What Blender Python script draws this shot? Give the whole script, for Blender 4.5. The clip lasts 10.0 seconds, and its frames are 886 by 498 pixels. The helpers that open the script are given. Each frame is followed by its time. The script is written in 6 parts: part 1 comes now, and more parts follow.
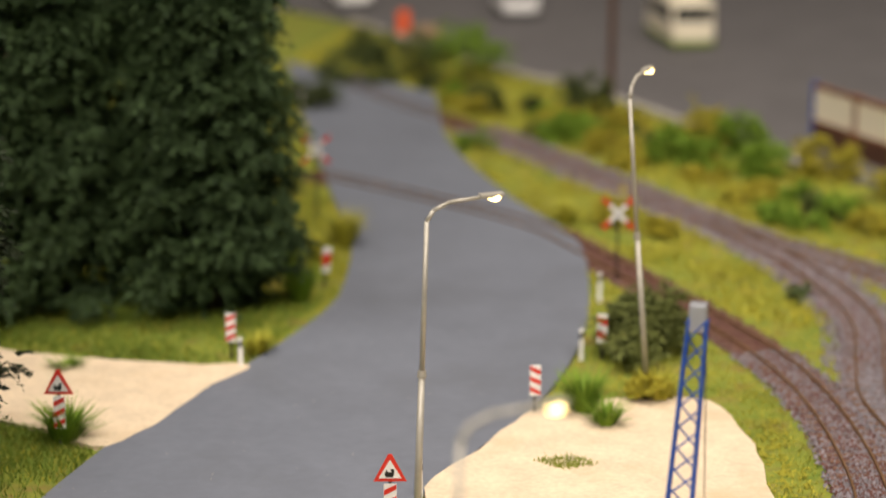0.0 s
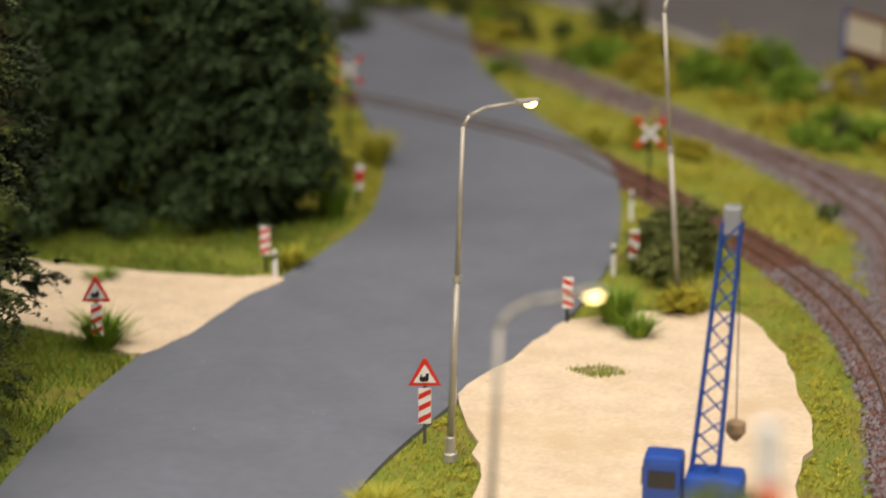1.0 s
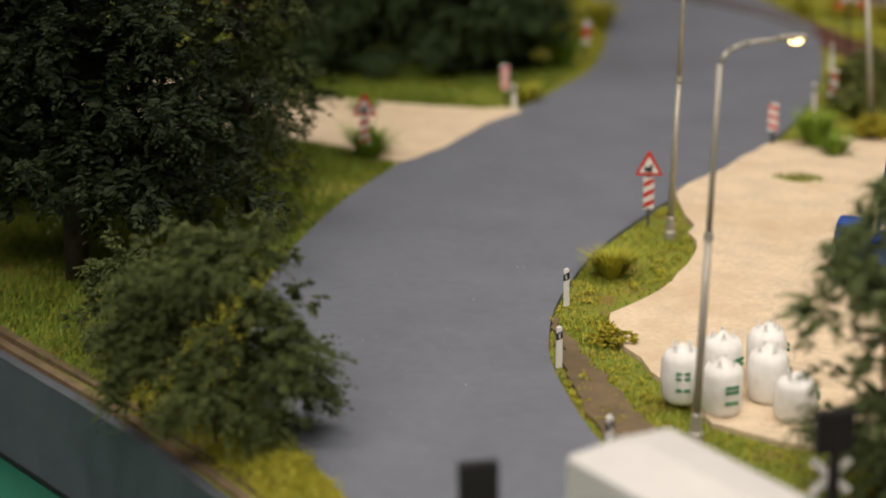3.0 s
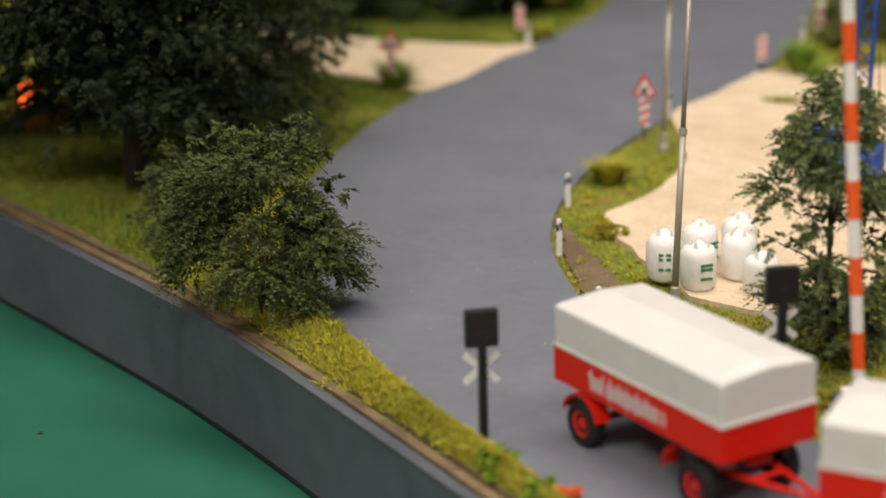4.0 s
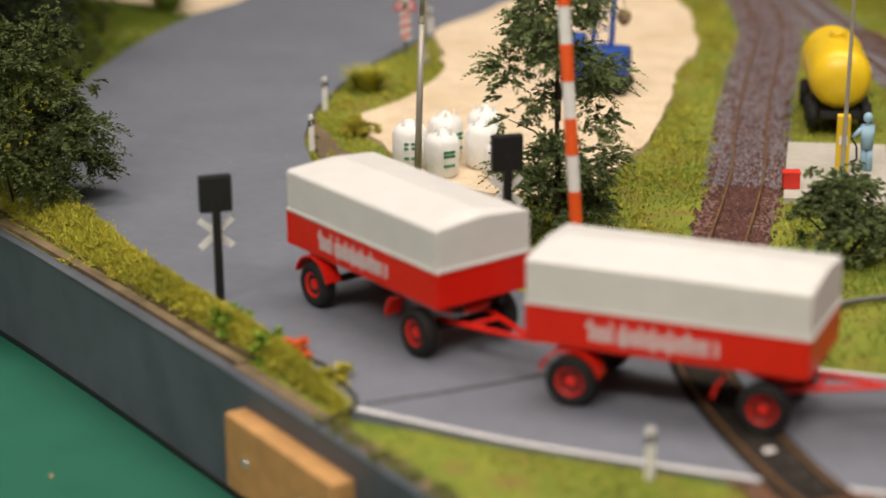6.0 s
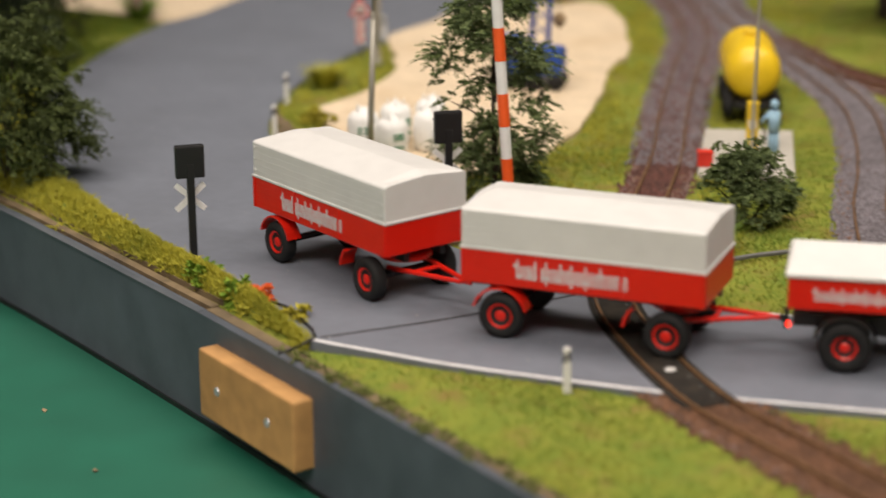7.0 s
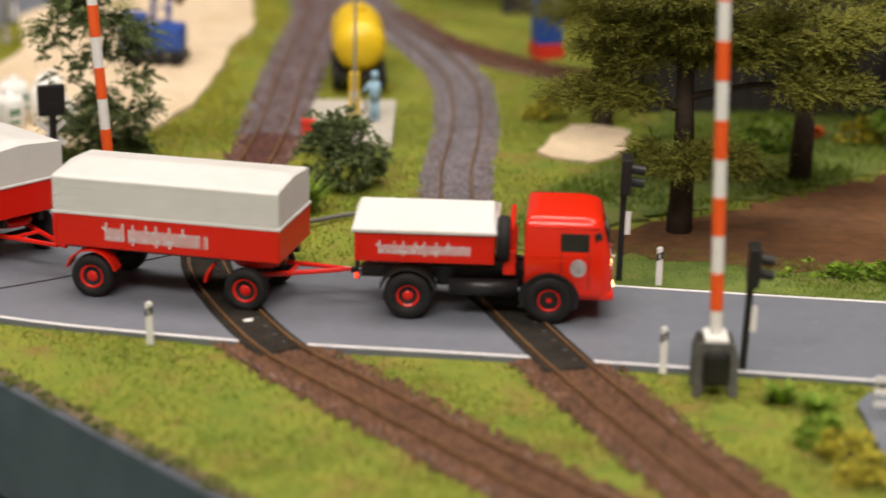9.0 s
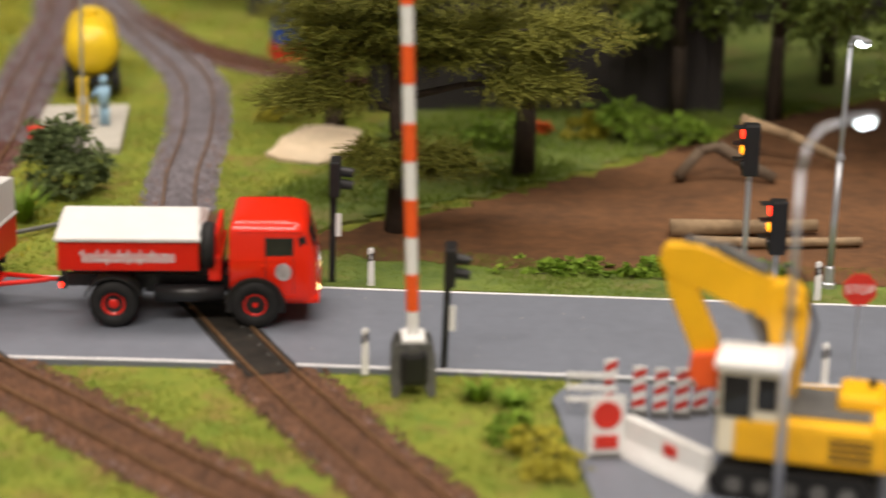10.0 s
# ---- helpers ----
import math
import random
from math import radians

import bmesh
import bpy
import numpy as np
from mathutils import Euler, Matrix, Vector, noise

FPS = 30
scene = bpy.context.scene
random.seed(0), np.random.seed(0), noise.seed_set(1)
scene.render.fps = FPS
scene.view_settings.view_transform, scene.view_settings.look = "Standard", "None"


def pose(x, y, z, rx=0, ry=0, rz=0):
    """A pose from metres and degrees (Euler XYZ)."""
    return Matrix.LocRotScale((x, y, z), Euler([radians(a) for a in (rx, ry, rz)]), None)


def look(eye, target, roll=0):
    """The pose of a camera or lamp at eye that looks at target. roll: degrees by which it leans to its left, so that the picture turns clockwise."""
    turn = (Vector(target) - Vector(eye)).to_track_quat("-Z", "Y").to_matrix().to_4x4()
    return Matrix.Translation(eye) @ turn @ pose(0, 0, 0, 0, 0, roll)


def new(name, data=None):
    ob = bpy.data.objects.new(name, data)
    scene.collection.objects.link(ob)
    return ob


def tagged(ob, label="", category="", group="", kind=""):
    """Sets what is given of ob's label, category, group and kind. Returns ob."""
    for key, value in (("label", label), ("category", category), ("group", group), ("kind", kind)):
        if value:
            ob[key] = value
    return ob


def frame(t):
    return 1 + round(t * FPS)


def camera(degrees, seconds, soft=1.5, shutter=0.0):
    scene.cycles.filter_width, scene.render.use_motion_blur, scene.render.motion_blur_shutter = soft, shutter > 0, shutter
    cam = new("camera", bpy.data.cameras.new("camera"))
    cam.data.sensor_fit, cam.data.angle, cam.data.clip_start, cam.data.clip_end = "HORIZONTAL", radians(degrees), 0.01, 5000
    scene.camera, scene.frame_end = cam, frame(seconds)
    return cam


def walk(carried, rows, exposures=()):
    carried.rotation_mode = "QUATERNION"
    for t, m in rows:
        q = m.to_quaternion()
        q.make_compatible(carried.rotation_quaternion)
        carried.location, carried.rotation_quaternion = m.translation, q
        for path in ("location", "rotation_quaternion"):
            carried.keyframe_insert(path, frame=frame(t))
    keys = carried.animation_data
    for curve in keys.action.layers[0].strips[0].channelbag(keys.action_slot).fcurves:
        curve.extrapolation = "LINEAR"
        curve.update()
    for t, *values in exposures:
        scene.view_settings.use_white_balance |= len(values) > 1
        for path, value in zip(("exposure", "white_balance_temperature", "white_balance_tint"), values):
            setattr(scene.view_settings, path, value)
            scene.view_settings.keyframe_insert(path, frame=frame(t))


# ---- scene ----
# A model railway layout in 1:87; lengths below are in millimetres unless said otherwise.
MM = 0.001
cam = camera(24.30, 10.0, shutter=0.35)
PATH = [
    (0, (-0.17120, 0.04787, 0.22304), (-0.27551, 0.52013, 0.09618), 0.10),
    (0.5, (-0.16947, 0.04437, 0.21990), (-0.27533, 0.51418, 0.08547), 0.34),
    (1, (-0.17225, 0.04016, 0.21442), (-0.28173, 0.50747, 0.07427), 0.25),
    (1.5, (-0.17360, 0.03498, 0.20394), (-0.29687, 0.49756, 0.05962), -0.54),
    (2, (-0.17370, 0.02559, 0.19676), (-0.30804, 0.48480, 0.05157), -0.41),
    (2.5, (-0.16714, -0.02399, 0.19816), (-0.31092, 0.43176, 0.05111), -0.41),
    (2.7, (-0.16253, -0.04405, 0.19657), (-0.31175, 0.40933, 0.04764), -0.41),
    (3.8, (-0.12439, -0.13400, 0.20173), (-0.28748, 0.31252, 0.04676), -1.34),
    (4, (-0.11910, -0.14690, 0.20092), (-0.28260, 0.29890, 0.04429), -1.49),
    (4.5, (-0.10766, -0.14910, 0.18997), (-0.26179, 0.29924, 0.03109), -1.17),
    (5, (-0.10416, -0.15265, 0.18518), (-0.24952, 0.29829, 0.02541), -0.85),
    (5.5, (-0.09946, -0.15563, 0.17779), (-0.22924, 0.30000, 0.01792), -0.38),
    (5.7, (-0.09593, -0.15676, 0.17675), (-0.22116, 0.29990, 0.01619), -0.39),
    (6.8, (-0.06864, -0.21789, 0.17433), (-0.19227, 0.24344, 0.02638), -0.72),
    (7, (-0.06616, -0.23334, 0.17585), (-0.18202, 0.22971, 0.02700), -0.35),
    (7.5, (-0.05063, -0.26995, 0.18443), (-0.15440, 0.19455, 0.03125), -0.15),
    (8, (-0.04844, -0.27133, 0.18625), (-0.12665, 0.19772, 0.03174), 0.25),
    (8.5, (-0.04091, -0.27132, 0.18558), (-0.09933, 0.20058, 0.03100), 0.57),
    (9, (-0.02850, -0.26534, 0.18230), (-0.07351, 0.20847, 0.02908), 0.79),
    (9.5, (-0.01624, -0.26657, 0.18427), (-0.04418, 0.20854, 0.03103), 0.90),
    (10, (0.00003, -0.26506, 0.18601), (-0.00013, 0.21056, 0.03176), 0.94),
]
EXPOSURES = [(0, 0.08), (1.0, -0.18), (1.5, -0.35), (2.5, -0.55), (4.0, -0.25), (5.5, -0.25), (7.5, -0.28), (9.0, -0.2), (10, -0.15)]
walk(cam, [(t, look(eye, target, roll)) for t, eye, target, roll in PATH], EXPOSURES)
cam.data.dof.use_dof = True
cam.data.dof.focus_distance = 0.582
cam.data.dof.aperture_fstop = 10.0


# ---- light: the hall's ceiling lamps ----
world = bpy.data.worlds.new("world")
scene.world = world
world.use_nodes = True
world.node_tree.nodes["Background"].inputs[0].default_value = (0.9, 0.95, 1.0, 1)
world.node_tree.nodes["Background"].inputs[1].default_value = 0.25


def ceiling_lamp(x, y, sx, sy, watts, colour=(1.0, 0.885, 0.79)):
    data = bpy.data.lights.new("ceiling_lamp", "AREA")
    data.shape, data.size, data.size_y, data.energy, data.color = "RECTANGLE", sx, sy, watts, colour
    ob = new("ceiling_lamp", data)
    ob.location = (x, y, 1.75)
    return ob


ceiling_lamp(-0.4, 0.6, 1.5, 0.6, 28)
ceiling_lamp(-0.3, -1.25, 1.8, 0.6, 72)
# unseen extra lamp, added to brighten the trees and lawn at the right
ceiling_lamp(0.75, 0.25, 0.5, 1.4, 23)


# ---- materials ----
def material(name, colour, rough=0.6, metal=0.0, vary=0.25, scale=300.0, bump=0.15, fine=4.0, second=None, spec=0.5, island=0.0, emit=0.0, third=None, spread=14.0):
    """A surface with two scales of variation and fine relief; scale is in features per metre."""
    m = bpy.data.materials.new(name)
    m.use_nodes = True
    nt = m.node_tree
    b = nt.nodes["Principled BSDF"]
    b.inputs["Roughness"].default_value, b.inputs["Metallic"].default_value = rough, metal
    b.inputs["Specular IOR Level"].default_value = spec
    co = nt.nodes.new("ShaderNodeTexCoord")
    big, small = nt.nodes.new("ShaderNodeTexNoise"), nt.nodes.new("ShaderNodeTexNoise")
    for n, s, d in ((big, scale * 0.18, 3.0), (small, scale, fine)):
        n.inputs["Scale"].default_value, n.inputs["Detail"].default_value = s, d
        nt.links.new(co.outputs["Object"], n.inputs["Vector"])
    add = nt.nodes.new("ShaderNodeMath")
    add.operation = "ADD"
    nt.links.new(big.outputs["Fac"], add.inputs[0])
    nt.links.new(small.outputs["Fac"], add.inputs[1])
    last = add
    if island:
        geo, mul = nt.nodes.new("ShaderNodeNewGeometry"), nt.nodes.new("ShaderNodeMath")
        mul.operation = "MULTIPLY_ADD"
        mul.inputs[1].default_value = island
        nt.links.new(geo.outputs["Random Per Island"], mul.inputs[0])
        nt.links.new(add.outputs[0], mul.inputs[2])
        last = mul
    ramp = nt.nodes.new("ShaderNodeMapRange")
    ramp.inputs["From Min"].default_value, ramp.inputs["From Max"].default_value = 0.65, 1.35 + island
    nt.links.new(last.outputs[0], ramp.inputs["Value"])
    mix = nt.nodes.new("ShaderNodeMix")
    mix.data_type = "RGBA"
    lo = second or [c * (1 - vary) for c in colour]
    hi = colour if second else [min(1.0, c * (1 + vary)) for c in colour]
    mix.inputs["A"].default_value, mix.inputs["B"].default_value = (*lo, 1), (*hi, 1)
    nt.links.new(ramp.outputs[0], mix.inputs["Factor"])
    shade = mix.outputs["Result"]
    if third:
        far, lim, mix3 = nt.nodes.new("ShaderNodeTexNoise"), nt.nodes.new("ShaderNodeMapRange"), nt.nodes.new("ShaderNodeMix")
        far.inputs["Scale"].default_value, far.inputs["Detail"].default_value, far.inputs["Roughness"].default_value = spread, 6.0, 0.7
        nt.links.new(co.outputs["Object"], far.inputs["Vector"])
        lim.inputs["From Min"].default_value, lim.inputs["From Max"].default_value = 0.50, 0.68
        nt.links.new(far.outputs["Fac"], lim.inputs["Value"])
        mix3.data_type = "RGBA"
        mix3.inputs["B"].default_value = (*third, 1)
        nt.links.new(shade, mix3.inputs["A"])
        nt.links.new(lim.outputs[0], mix3.inputs["Factor"])
        shade = mix3.outputs["Result"]
    nt.links.new(shade, b.inputs["Base Color"])
    if bump:
        bp = nt.nodes.new("ShaderNodeBump")
        bp.inputs["Strength"].default_value, bp.inputs["Distance"].default_value = bump, 0.0006
        nt.links.new(small.outputs["Fac"], bp.inputs["Height"])
        nt.links.new(bp.outputs["Normal"], b.inputs["Normal"])
    if emit:
        b.inputs["Emission Color"].default_value, b.inputs["Emission Strength"].default_value = (*colour, 1), emit
    return m


ASPHALT = material("grey road paint", (0.150, 0.166, 0.200), 0.55, vary=0.10, scale=220, bump=0.10, third=(0.128, 0.140, 0.165), spread=9.0)
LOT = material("dark car park asphalt", (0.105, 0.10, 0.10), 0.75, vary=0.18, scale=160, bump=0.2)
LINE = material("white road line", (0.72, 0.72, 0.72), 0.6, vary=0.15, scale=500, bump=0.1)
SAND = material("pale sand", (0.66, 0.54, 0.38), 0.9, vary=0.16, scale=520, bump=0.8, fine=10, third=(0.58, 0.45, 0.29), spread=25.0)
TURF = material("yellow green turf", (0.25, 0.26, 0.04), 0.95, scale=260, bump=0.8, fine=10, second=(0.12, 0.175, 0.025), third=(0.21, 0.15, 0.045), spread=70.0, spec=0.2)
SOIL = material("brown soil", (0.125, 0.056, 0.020), 0.95, vary=0.4, scale=200, bump=0.5, fine=8)
SOILRED = material("rusty ballast soil", (0.16, 0.10, 0.085), 0.95, vary=0.4, scale=500, bump=0.8, fine=8)
STONE = material("grey purple ballast stone", (0.33, 0.305, 0.335), 0.9, scale=500, bump=0.3, second=(0.10, 0.088, 0.095), island=1.2)
STONERED = material("rust red ballast stone", (0.20, 0.085, 0.065), 0.9, scale=500, bump=0.3, second=(0.06, 0.03, 0.028), island=1.2)
STONEBROWN = material("brown ballast stone", (0.29, 0.145, 0.08), 0.9, scale=500, bump=0.3, second=(0.05, 0.03, 0.02), island=1.2)
STONEGREY = material("grey ballast stone", (0.34, 0.32, 0.29), 0.9, scale=500, bump=0.3, second=(0.06, 0.06, 0.06), island=1.4)
RUST = material("rusty rail steel", (0.21, 0.118, 0.055), 0.55, 0.5, vary=0.4, scale=700, bump=0.2)
SLEEPER = material("brown sleeper plastic", (0.15, 0.08, 0.048), 0.85, vary=0.4, scale=600, bump=0.3)
INFILL = material("black crossing panel", (0.020, 0.018, 0.015), 0.85, vary=0.5, scale=300, bump=0.3, spec=0.2, third=(0.036, 0.030, 0.022), spread=120.0)
BOARD = material("dark grey painted board", (0.072, 0.084, 0.105), 0.5, vary=0.3, scale=90, bump=0.12, third=(0.082, 0.095, 0.115), spread=30.0)
BOARDWORN = material("worn edge of the grey board", (0.105, 0.118, 0.132), 0.6, scale=120, bump=0.2, second=(0.06, 0.07, 0.085), spec=0.4)
RIMWOOD = material("weathered grey brown plank", (0.16, 0.115, 0.062), 0.85, vary=0.35, scale=140, bump=0.4, third=(0.08, 0.06, 0.035), spread=80.0)
GREEN = material("green painted table", (0.010, 0.108, 0.066), 0.55, vary=0.14, scale=55, bump=0.06)
WOOD = material("bare wood block", (0.46, 0.25, 0.088), 0.7, vary=0.25, scale=180, bump=0.25)
RED = material("red vehicle plastic", (0.63, 0.013, 0.005), 0.32, vary=0.06, scale=150, bump=0.02)
CABRED = material("glossy red cab plastic", (0.72, 0.022, 0.006), 0.2, vary=0.04, scale=150, bump=0.015)
TARP = material("off-white tarpaulin plastic", (0.64, 0.64, 0.625), 0.5, vary=0.05, scale=200, bump=0.04)
TYRE = material("black rubber", (0.012, 0.012, 0.012), 0.7, vary=0.25, scale=700, bump=0.1, spec=0.3)
BLACK = material("black plastic", (0.012, 0.012, 0.013), 0.4, vary=0.2, scale=400, bump=0.05)
SILVER = material("silver print", (0.58, 0.57, 0.58), 0.45, 0.0, vary=0.15, scale=900, bump=0.05)
EMBLEM = material("dull grey emblem print", (0.36, 0.34, 0.34), 0.5, vary=0.4, scale=900, bump=0.05)
CHROME = material("chrome trim", (0.75, 0.75, 0.75), 0.18, 1.0, vary=0.05, scale=400, bump=0)
WINDOW = material("dark cab glazing", (0.02, 0.022, 0.022), 0.06, vary=0.3, scale=150, bump=0)
WHITE = material("white sign plastic", (0.80, 0.80, 0.78), 0.5, vary=0.06, scale=500, bump=0.04)
SIGNRED = material("red sign print", (0.62, 0.03, 0.015), 0.5, vary=0.1, scale=500, bump=0.04)
BARRED = material("orange red barrier paint", (0.85, 0.11, 0.015), 0.45, vary=0.1, scale=500, bump=0.05)
POLE = material("dull brass grey lamp post", (0.42, 0.40, 0.34), 0.45, 0.3, vary=0.15, scale=300, bump=0.05)
STEEL = material("silver lamp post", (0.5, 0.52, 0.56), 0.35, 0.6, vary=0.1, scale=300, bump=0.03)
GREY = material("grey machinery plastic", (0.10, 0.10, 0.095), 0.6, vary=0.4, scale=500, bump=0.2)
BLUE = material("blue machine plastic", (0.02, 0.075, 0.36), 0.4, vary=0.15, scale=300, bump=0.05)
YELLOW = material("yellow tank plastic", (0.80, 0.55, 0.02), 0.35, vary=0.1, scale=300, bump=0.03)
DIGGER = material("excavator yellow plastic", (0.84, 0.45, 0.01), 0.35, vary=0.08, scale=300, bump=0.03)
CREAM = material("cream vehicle plastic", (0.78, 0.72, 0.55), 0.4, vary=0.06, scale=200, bump=0.02)
BROWN = material("dark brown planks", (0.075, 0.030, 0.014), 0.8, vary=0.3, scale=300, bump=0.2)
RAILWOOD = material("red brown timber", (0.22, 0.085, 0.035), 0.8, vary=0.3, scale=300, bump=0.2)
BARK = material("dark bark", (0.045, 0.032, 0.022), 0.9, vary=0.4, scale=400, bump=0.6)
DARKLOG = material("dark dead wood", (0.12, 0.085, 0.055), 0.9, vary=0.35, scale=350, bump=0.5)
LOG = material("pale dead wood", (0.30, 0.21, 0.12), 0.9, vary=0.35, scale=350, bump=0.5)
CONCRETE = material("pale concrete", (0.42, 0.40, 0.35), 0.85, vary=0.12, scale=350, bump=0.2)
BAG = material("white bulk bag fabric", (0.82, 0.82, 0.80), 0.8, vary=0.08, scale=500, bump=0.3)
PRINT = material("green print", (0.05, 0.22, 0.11), 0.7, vary=0.2, scale=500, bump=0)
FIGBLUE = material("pale blue figure paint", (0.30, 0.48, 0.62), 0.7, vary=0.1, scale=400, bump=0.05)
DARKWALL = material("dark painted wall", (0.03, 0.026, 0.025), 0.8, vary=0.3, scale=20, bump=0.1)
HALL = material("pale hall paint", (0.44, 0.425, 0.40), 0.9, vary=0.05, scale=4, bump=0.02)
GLOW = material("warm lit lamp", (1.0, 0.72, 0.28), 0.4, vary=0.02, bump=0, emit=7)
COOL = material("cool lit lamp", (0.85, 0.95, 1.0), 0.4, vary=0.02, bump=0, emit=12)
REDLIT = material("red lit lens", (1.0, 0.03, 0.01), 0.4, vary=0.02, bump=0, emit=5)
AMBERLIT = material("amber lit lens", (1.0, 0.36, 0.01), 0.4, vary=0.02, bump=0, emit=3)
EMBER = material("glowing orange embers", (1.0, 0.16, 0.02), 0.5, vary=0.05, bump=0, emit=3)


def leaf_material(name, light, dark, rough=0.7, island=1.0, third=None):
    return material(name, light, rough, scale=60, bump=0.0, second=dark, island=island, spec=0.25, third=third, spread=38.0)


PINE = leaf_material("dark conifer foliage", (0.085, 0.14, 0.05), (0.008, 0.019, 0.008))
# leaf green taken almost to black: the wood's shade is in the colour
OAKSHADE = leaf_material("green foliage darkened for shade", (0.034, 0.050, 0.018), (0.006, 0.011, 0.005))
SHRUB = leaf_material("mid green foliage", (0.115, 0.145, 0.04), (0.026, 0.04, 0.012))
# brighter leaf green for the slope trees; their lit look is in the colour
FORESTLIT = leaf_material("woodland foliage in lit tones", (0.20, 0.27, 0.05), (0.05, 0.075, 0.017))
LEDGE = material("grey brown earth", (0.15, 0.11, 0.06), 0.95, vary=0.35, scale=160, bump=0.6, fine=8, third=(0.10, 0.075, 0.045), spread=60.0)
LAWN = material("green lawn", (0.17, 0.22, 0.038), 0.9, scale=160, bump=0.5, fine=8, second=(0.06, 0.10, 0.016), third=(0.15, 0.125, 0.04), spread=40.0)
BLUEGREEN = leaf_material("blue green foliage", (0.19, 0.24, 0.085), (0.055, 0.085, 0.035))
CEDAR = leaf_material("olive needle pads", (0.27, 0.265, 0.04), (0.07, 0.08, 0.014))
LIME = leaf_material("bright green foliage", (0.25, 0.38, 0.035), (0.09, 0.17, 0.016))
OLIVE = leaf_material("olive foliage", (0.21, 0.235, 0.06), (0.05, 0.065, 0.018))
MUSTARD = leaf_material("yellow green foliage", (0.54, 0.47, 0.045), (0.21, 0.20, 0.024))
GRASS = leaf_material("static grass", (0.33, 0.345, 0.05), (0.16, 0.23, 0.032), island=0.5, third=(0.28, 0.20, 0.055))
GRASSYELLOW = leaf_material("yellow static grass", (0.52, 0.46, 0.05), (0.24, 0.26, 0.03), island=0.6)
GRASSGREEN = leaf_material("green static grass", (0.22, 0.30, 0.04), (0.11, 0.17, 0.022), island=0.5)
GRASSNEAR = leaf_material("fresh green flock", (0.20, 0.29, 0.04), (0.11, 0.19, 0.024), island=0.5, third=(0.32, 0.32, 0.05))
FLOWER = leaf_material("orange flower petals", (0.8, 0.2, 0.04), (0.6, 0.08, 0.02))


# ---- mesh helpers (millimetres) ----
def part(name, bm, mat, parent=None, label="", smooth=False):
    me = bpy.data.meshes.new(name)
    bmesh.ops.scale(bm, vec=(MM, MM, MM), verts=bm.verts)
    bmesh.ops.recalc_face_normals(bm, faces=bm.faces)
    for f in bm.faces:
        f.smooth = smooth
    bm.to_mesh(me)
    bm.free()
    me.materials.append(mat)
    ob = new(name, me)
    ob.parent = parent
    if label:
        ob["label"] = label
    return ob


def soup(name, verts, faces, mat, parent=None, smooth=False):
    me = bpy.data.meshes.new(name)
    me.from_pydata((np.asarray(verts, float) * MM).tolist(), [], [tuple(f) for f in faces])
    if smooth:
        me.polygons.foreach_set("use_smooth", [True] * len(me.polygons))
    me.update()
    me.materials.append(mat)
    ob = new(name, me)
    ob.parent = parent
    return ob


def thing(name, x, y, label, category, rz=0.0, z=0.0, group="", rx=0.0, ry=0.0):
    ob = new(name)
    ob.empty_display_size = 0.005
    ob.matrix_basis = pose(x * MM, y * MM, z * MM, rx, ry, rz)
    return tagged(ob, label, category, group)


def box(bm, x, y, z, sx, sy, sz, bevel=0.0, m=None):
    """A box whose base centre is at x, y, z."""
    r = bmesh.ops.create_cube(bm, size=1.0)
    vs = r["verts"]
    bmesh.ops.scale(bm, vec=(sx, sy, sz), verts=vs)
    bmesh.ops.translate(bm, vec=(x, y, z + sz / 2), verts=vs)
    if bevel:
        es = list({e for v in vs for e in v.link_edges})
        r = bmesh.ops.bevel(bm, geom=es, offset=bevel, segments=2, affect="EDGES", profile=0.6)
        vs = list({v for f in r["faces"] for v in f.verts} | {v for v in vs if v.is_valid})
    if m:
        bmesh.ops.transform(bm, matrix=m, verts=vs)
    return bm


def B(x, y, z, sx, sy, sz, bevel=0.0):
    return box(bmesh.new(), x, y, z, sx, sy, sz, bevel)


def tube(bm, a, b, r0, r1=None, seg=12, cap=True):
    a, b = Vector(a), Vector(b)
    d = b - a
    r = bmesh.ops.create_cone(bm, cap_ends=cap, segments=seg, radius1=r0, radius2=r0 if r1 is None else r1, depth=d.length)
    m = Matrix.Translation((a + b) / 2) @ d.to_track_quat("Z", "Y").to_matrix().to_4x4()
    bmesh.ops.transform(bm, matrix=m, verts=r["verts"])
    return bm


def C(a, b, r0, r1=None, seg=12):
    return tube(bmesh.new(), a, b, r0, r1, seg)


def chain(bm, pts, r0, r1, seg=8):
    n = len(pts) - 1
    for i in range(n):
        tube(bm, pts[i], pts[i + 1], r0 + (r1 - r0) * i / n, r0 + (r1 - r0) * (i + 1) / n, seg)
    return bm


def ball(bm, x, y, z, rx, ry, rz, sub=2):
    r = bmesh.ops.create_icosphere(bm, subdivisions=sub, radius=1.0)
    bmesh.ops.scale(bm, vec=(rx, ry, rz), verts=r["verts"])
    bmesh.ops.translate(bm, vec=(x, y, z), verts=r["verts"])
    return bm


def lathe(bm, profile, seg=24, m=None):
    """Turns a profile of (radius, height) about z."""
    rings = [[bm.verts.new((r * math.cos(2 * math.pi * k / seg), r * math.sin(2 * math.pi * k / seg), h)) for k in range(seg)] for r, h in profile]
    for a, b in zip(rings, rings[1:]):
        for k in range(seg):
            bm.faces.new((a[k], a[(k + 1) % seg], b[(k + 1) % seg], b[k]))
    for ring in (rings[0], rings[-1]):
        bm.faces.new(ring)
    if m:
        bmesh.ops.transform(bm, matrix=m, verts=[v for ring in rings for v in ring])
    return bm


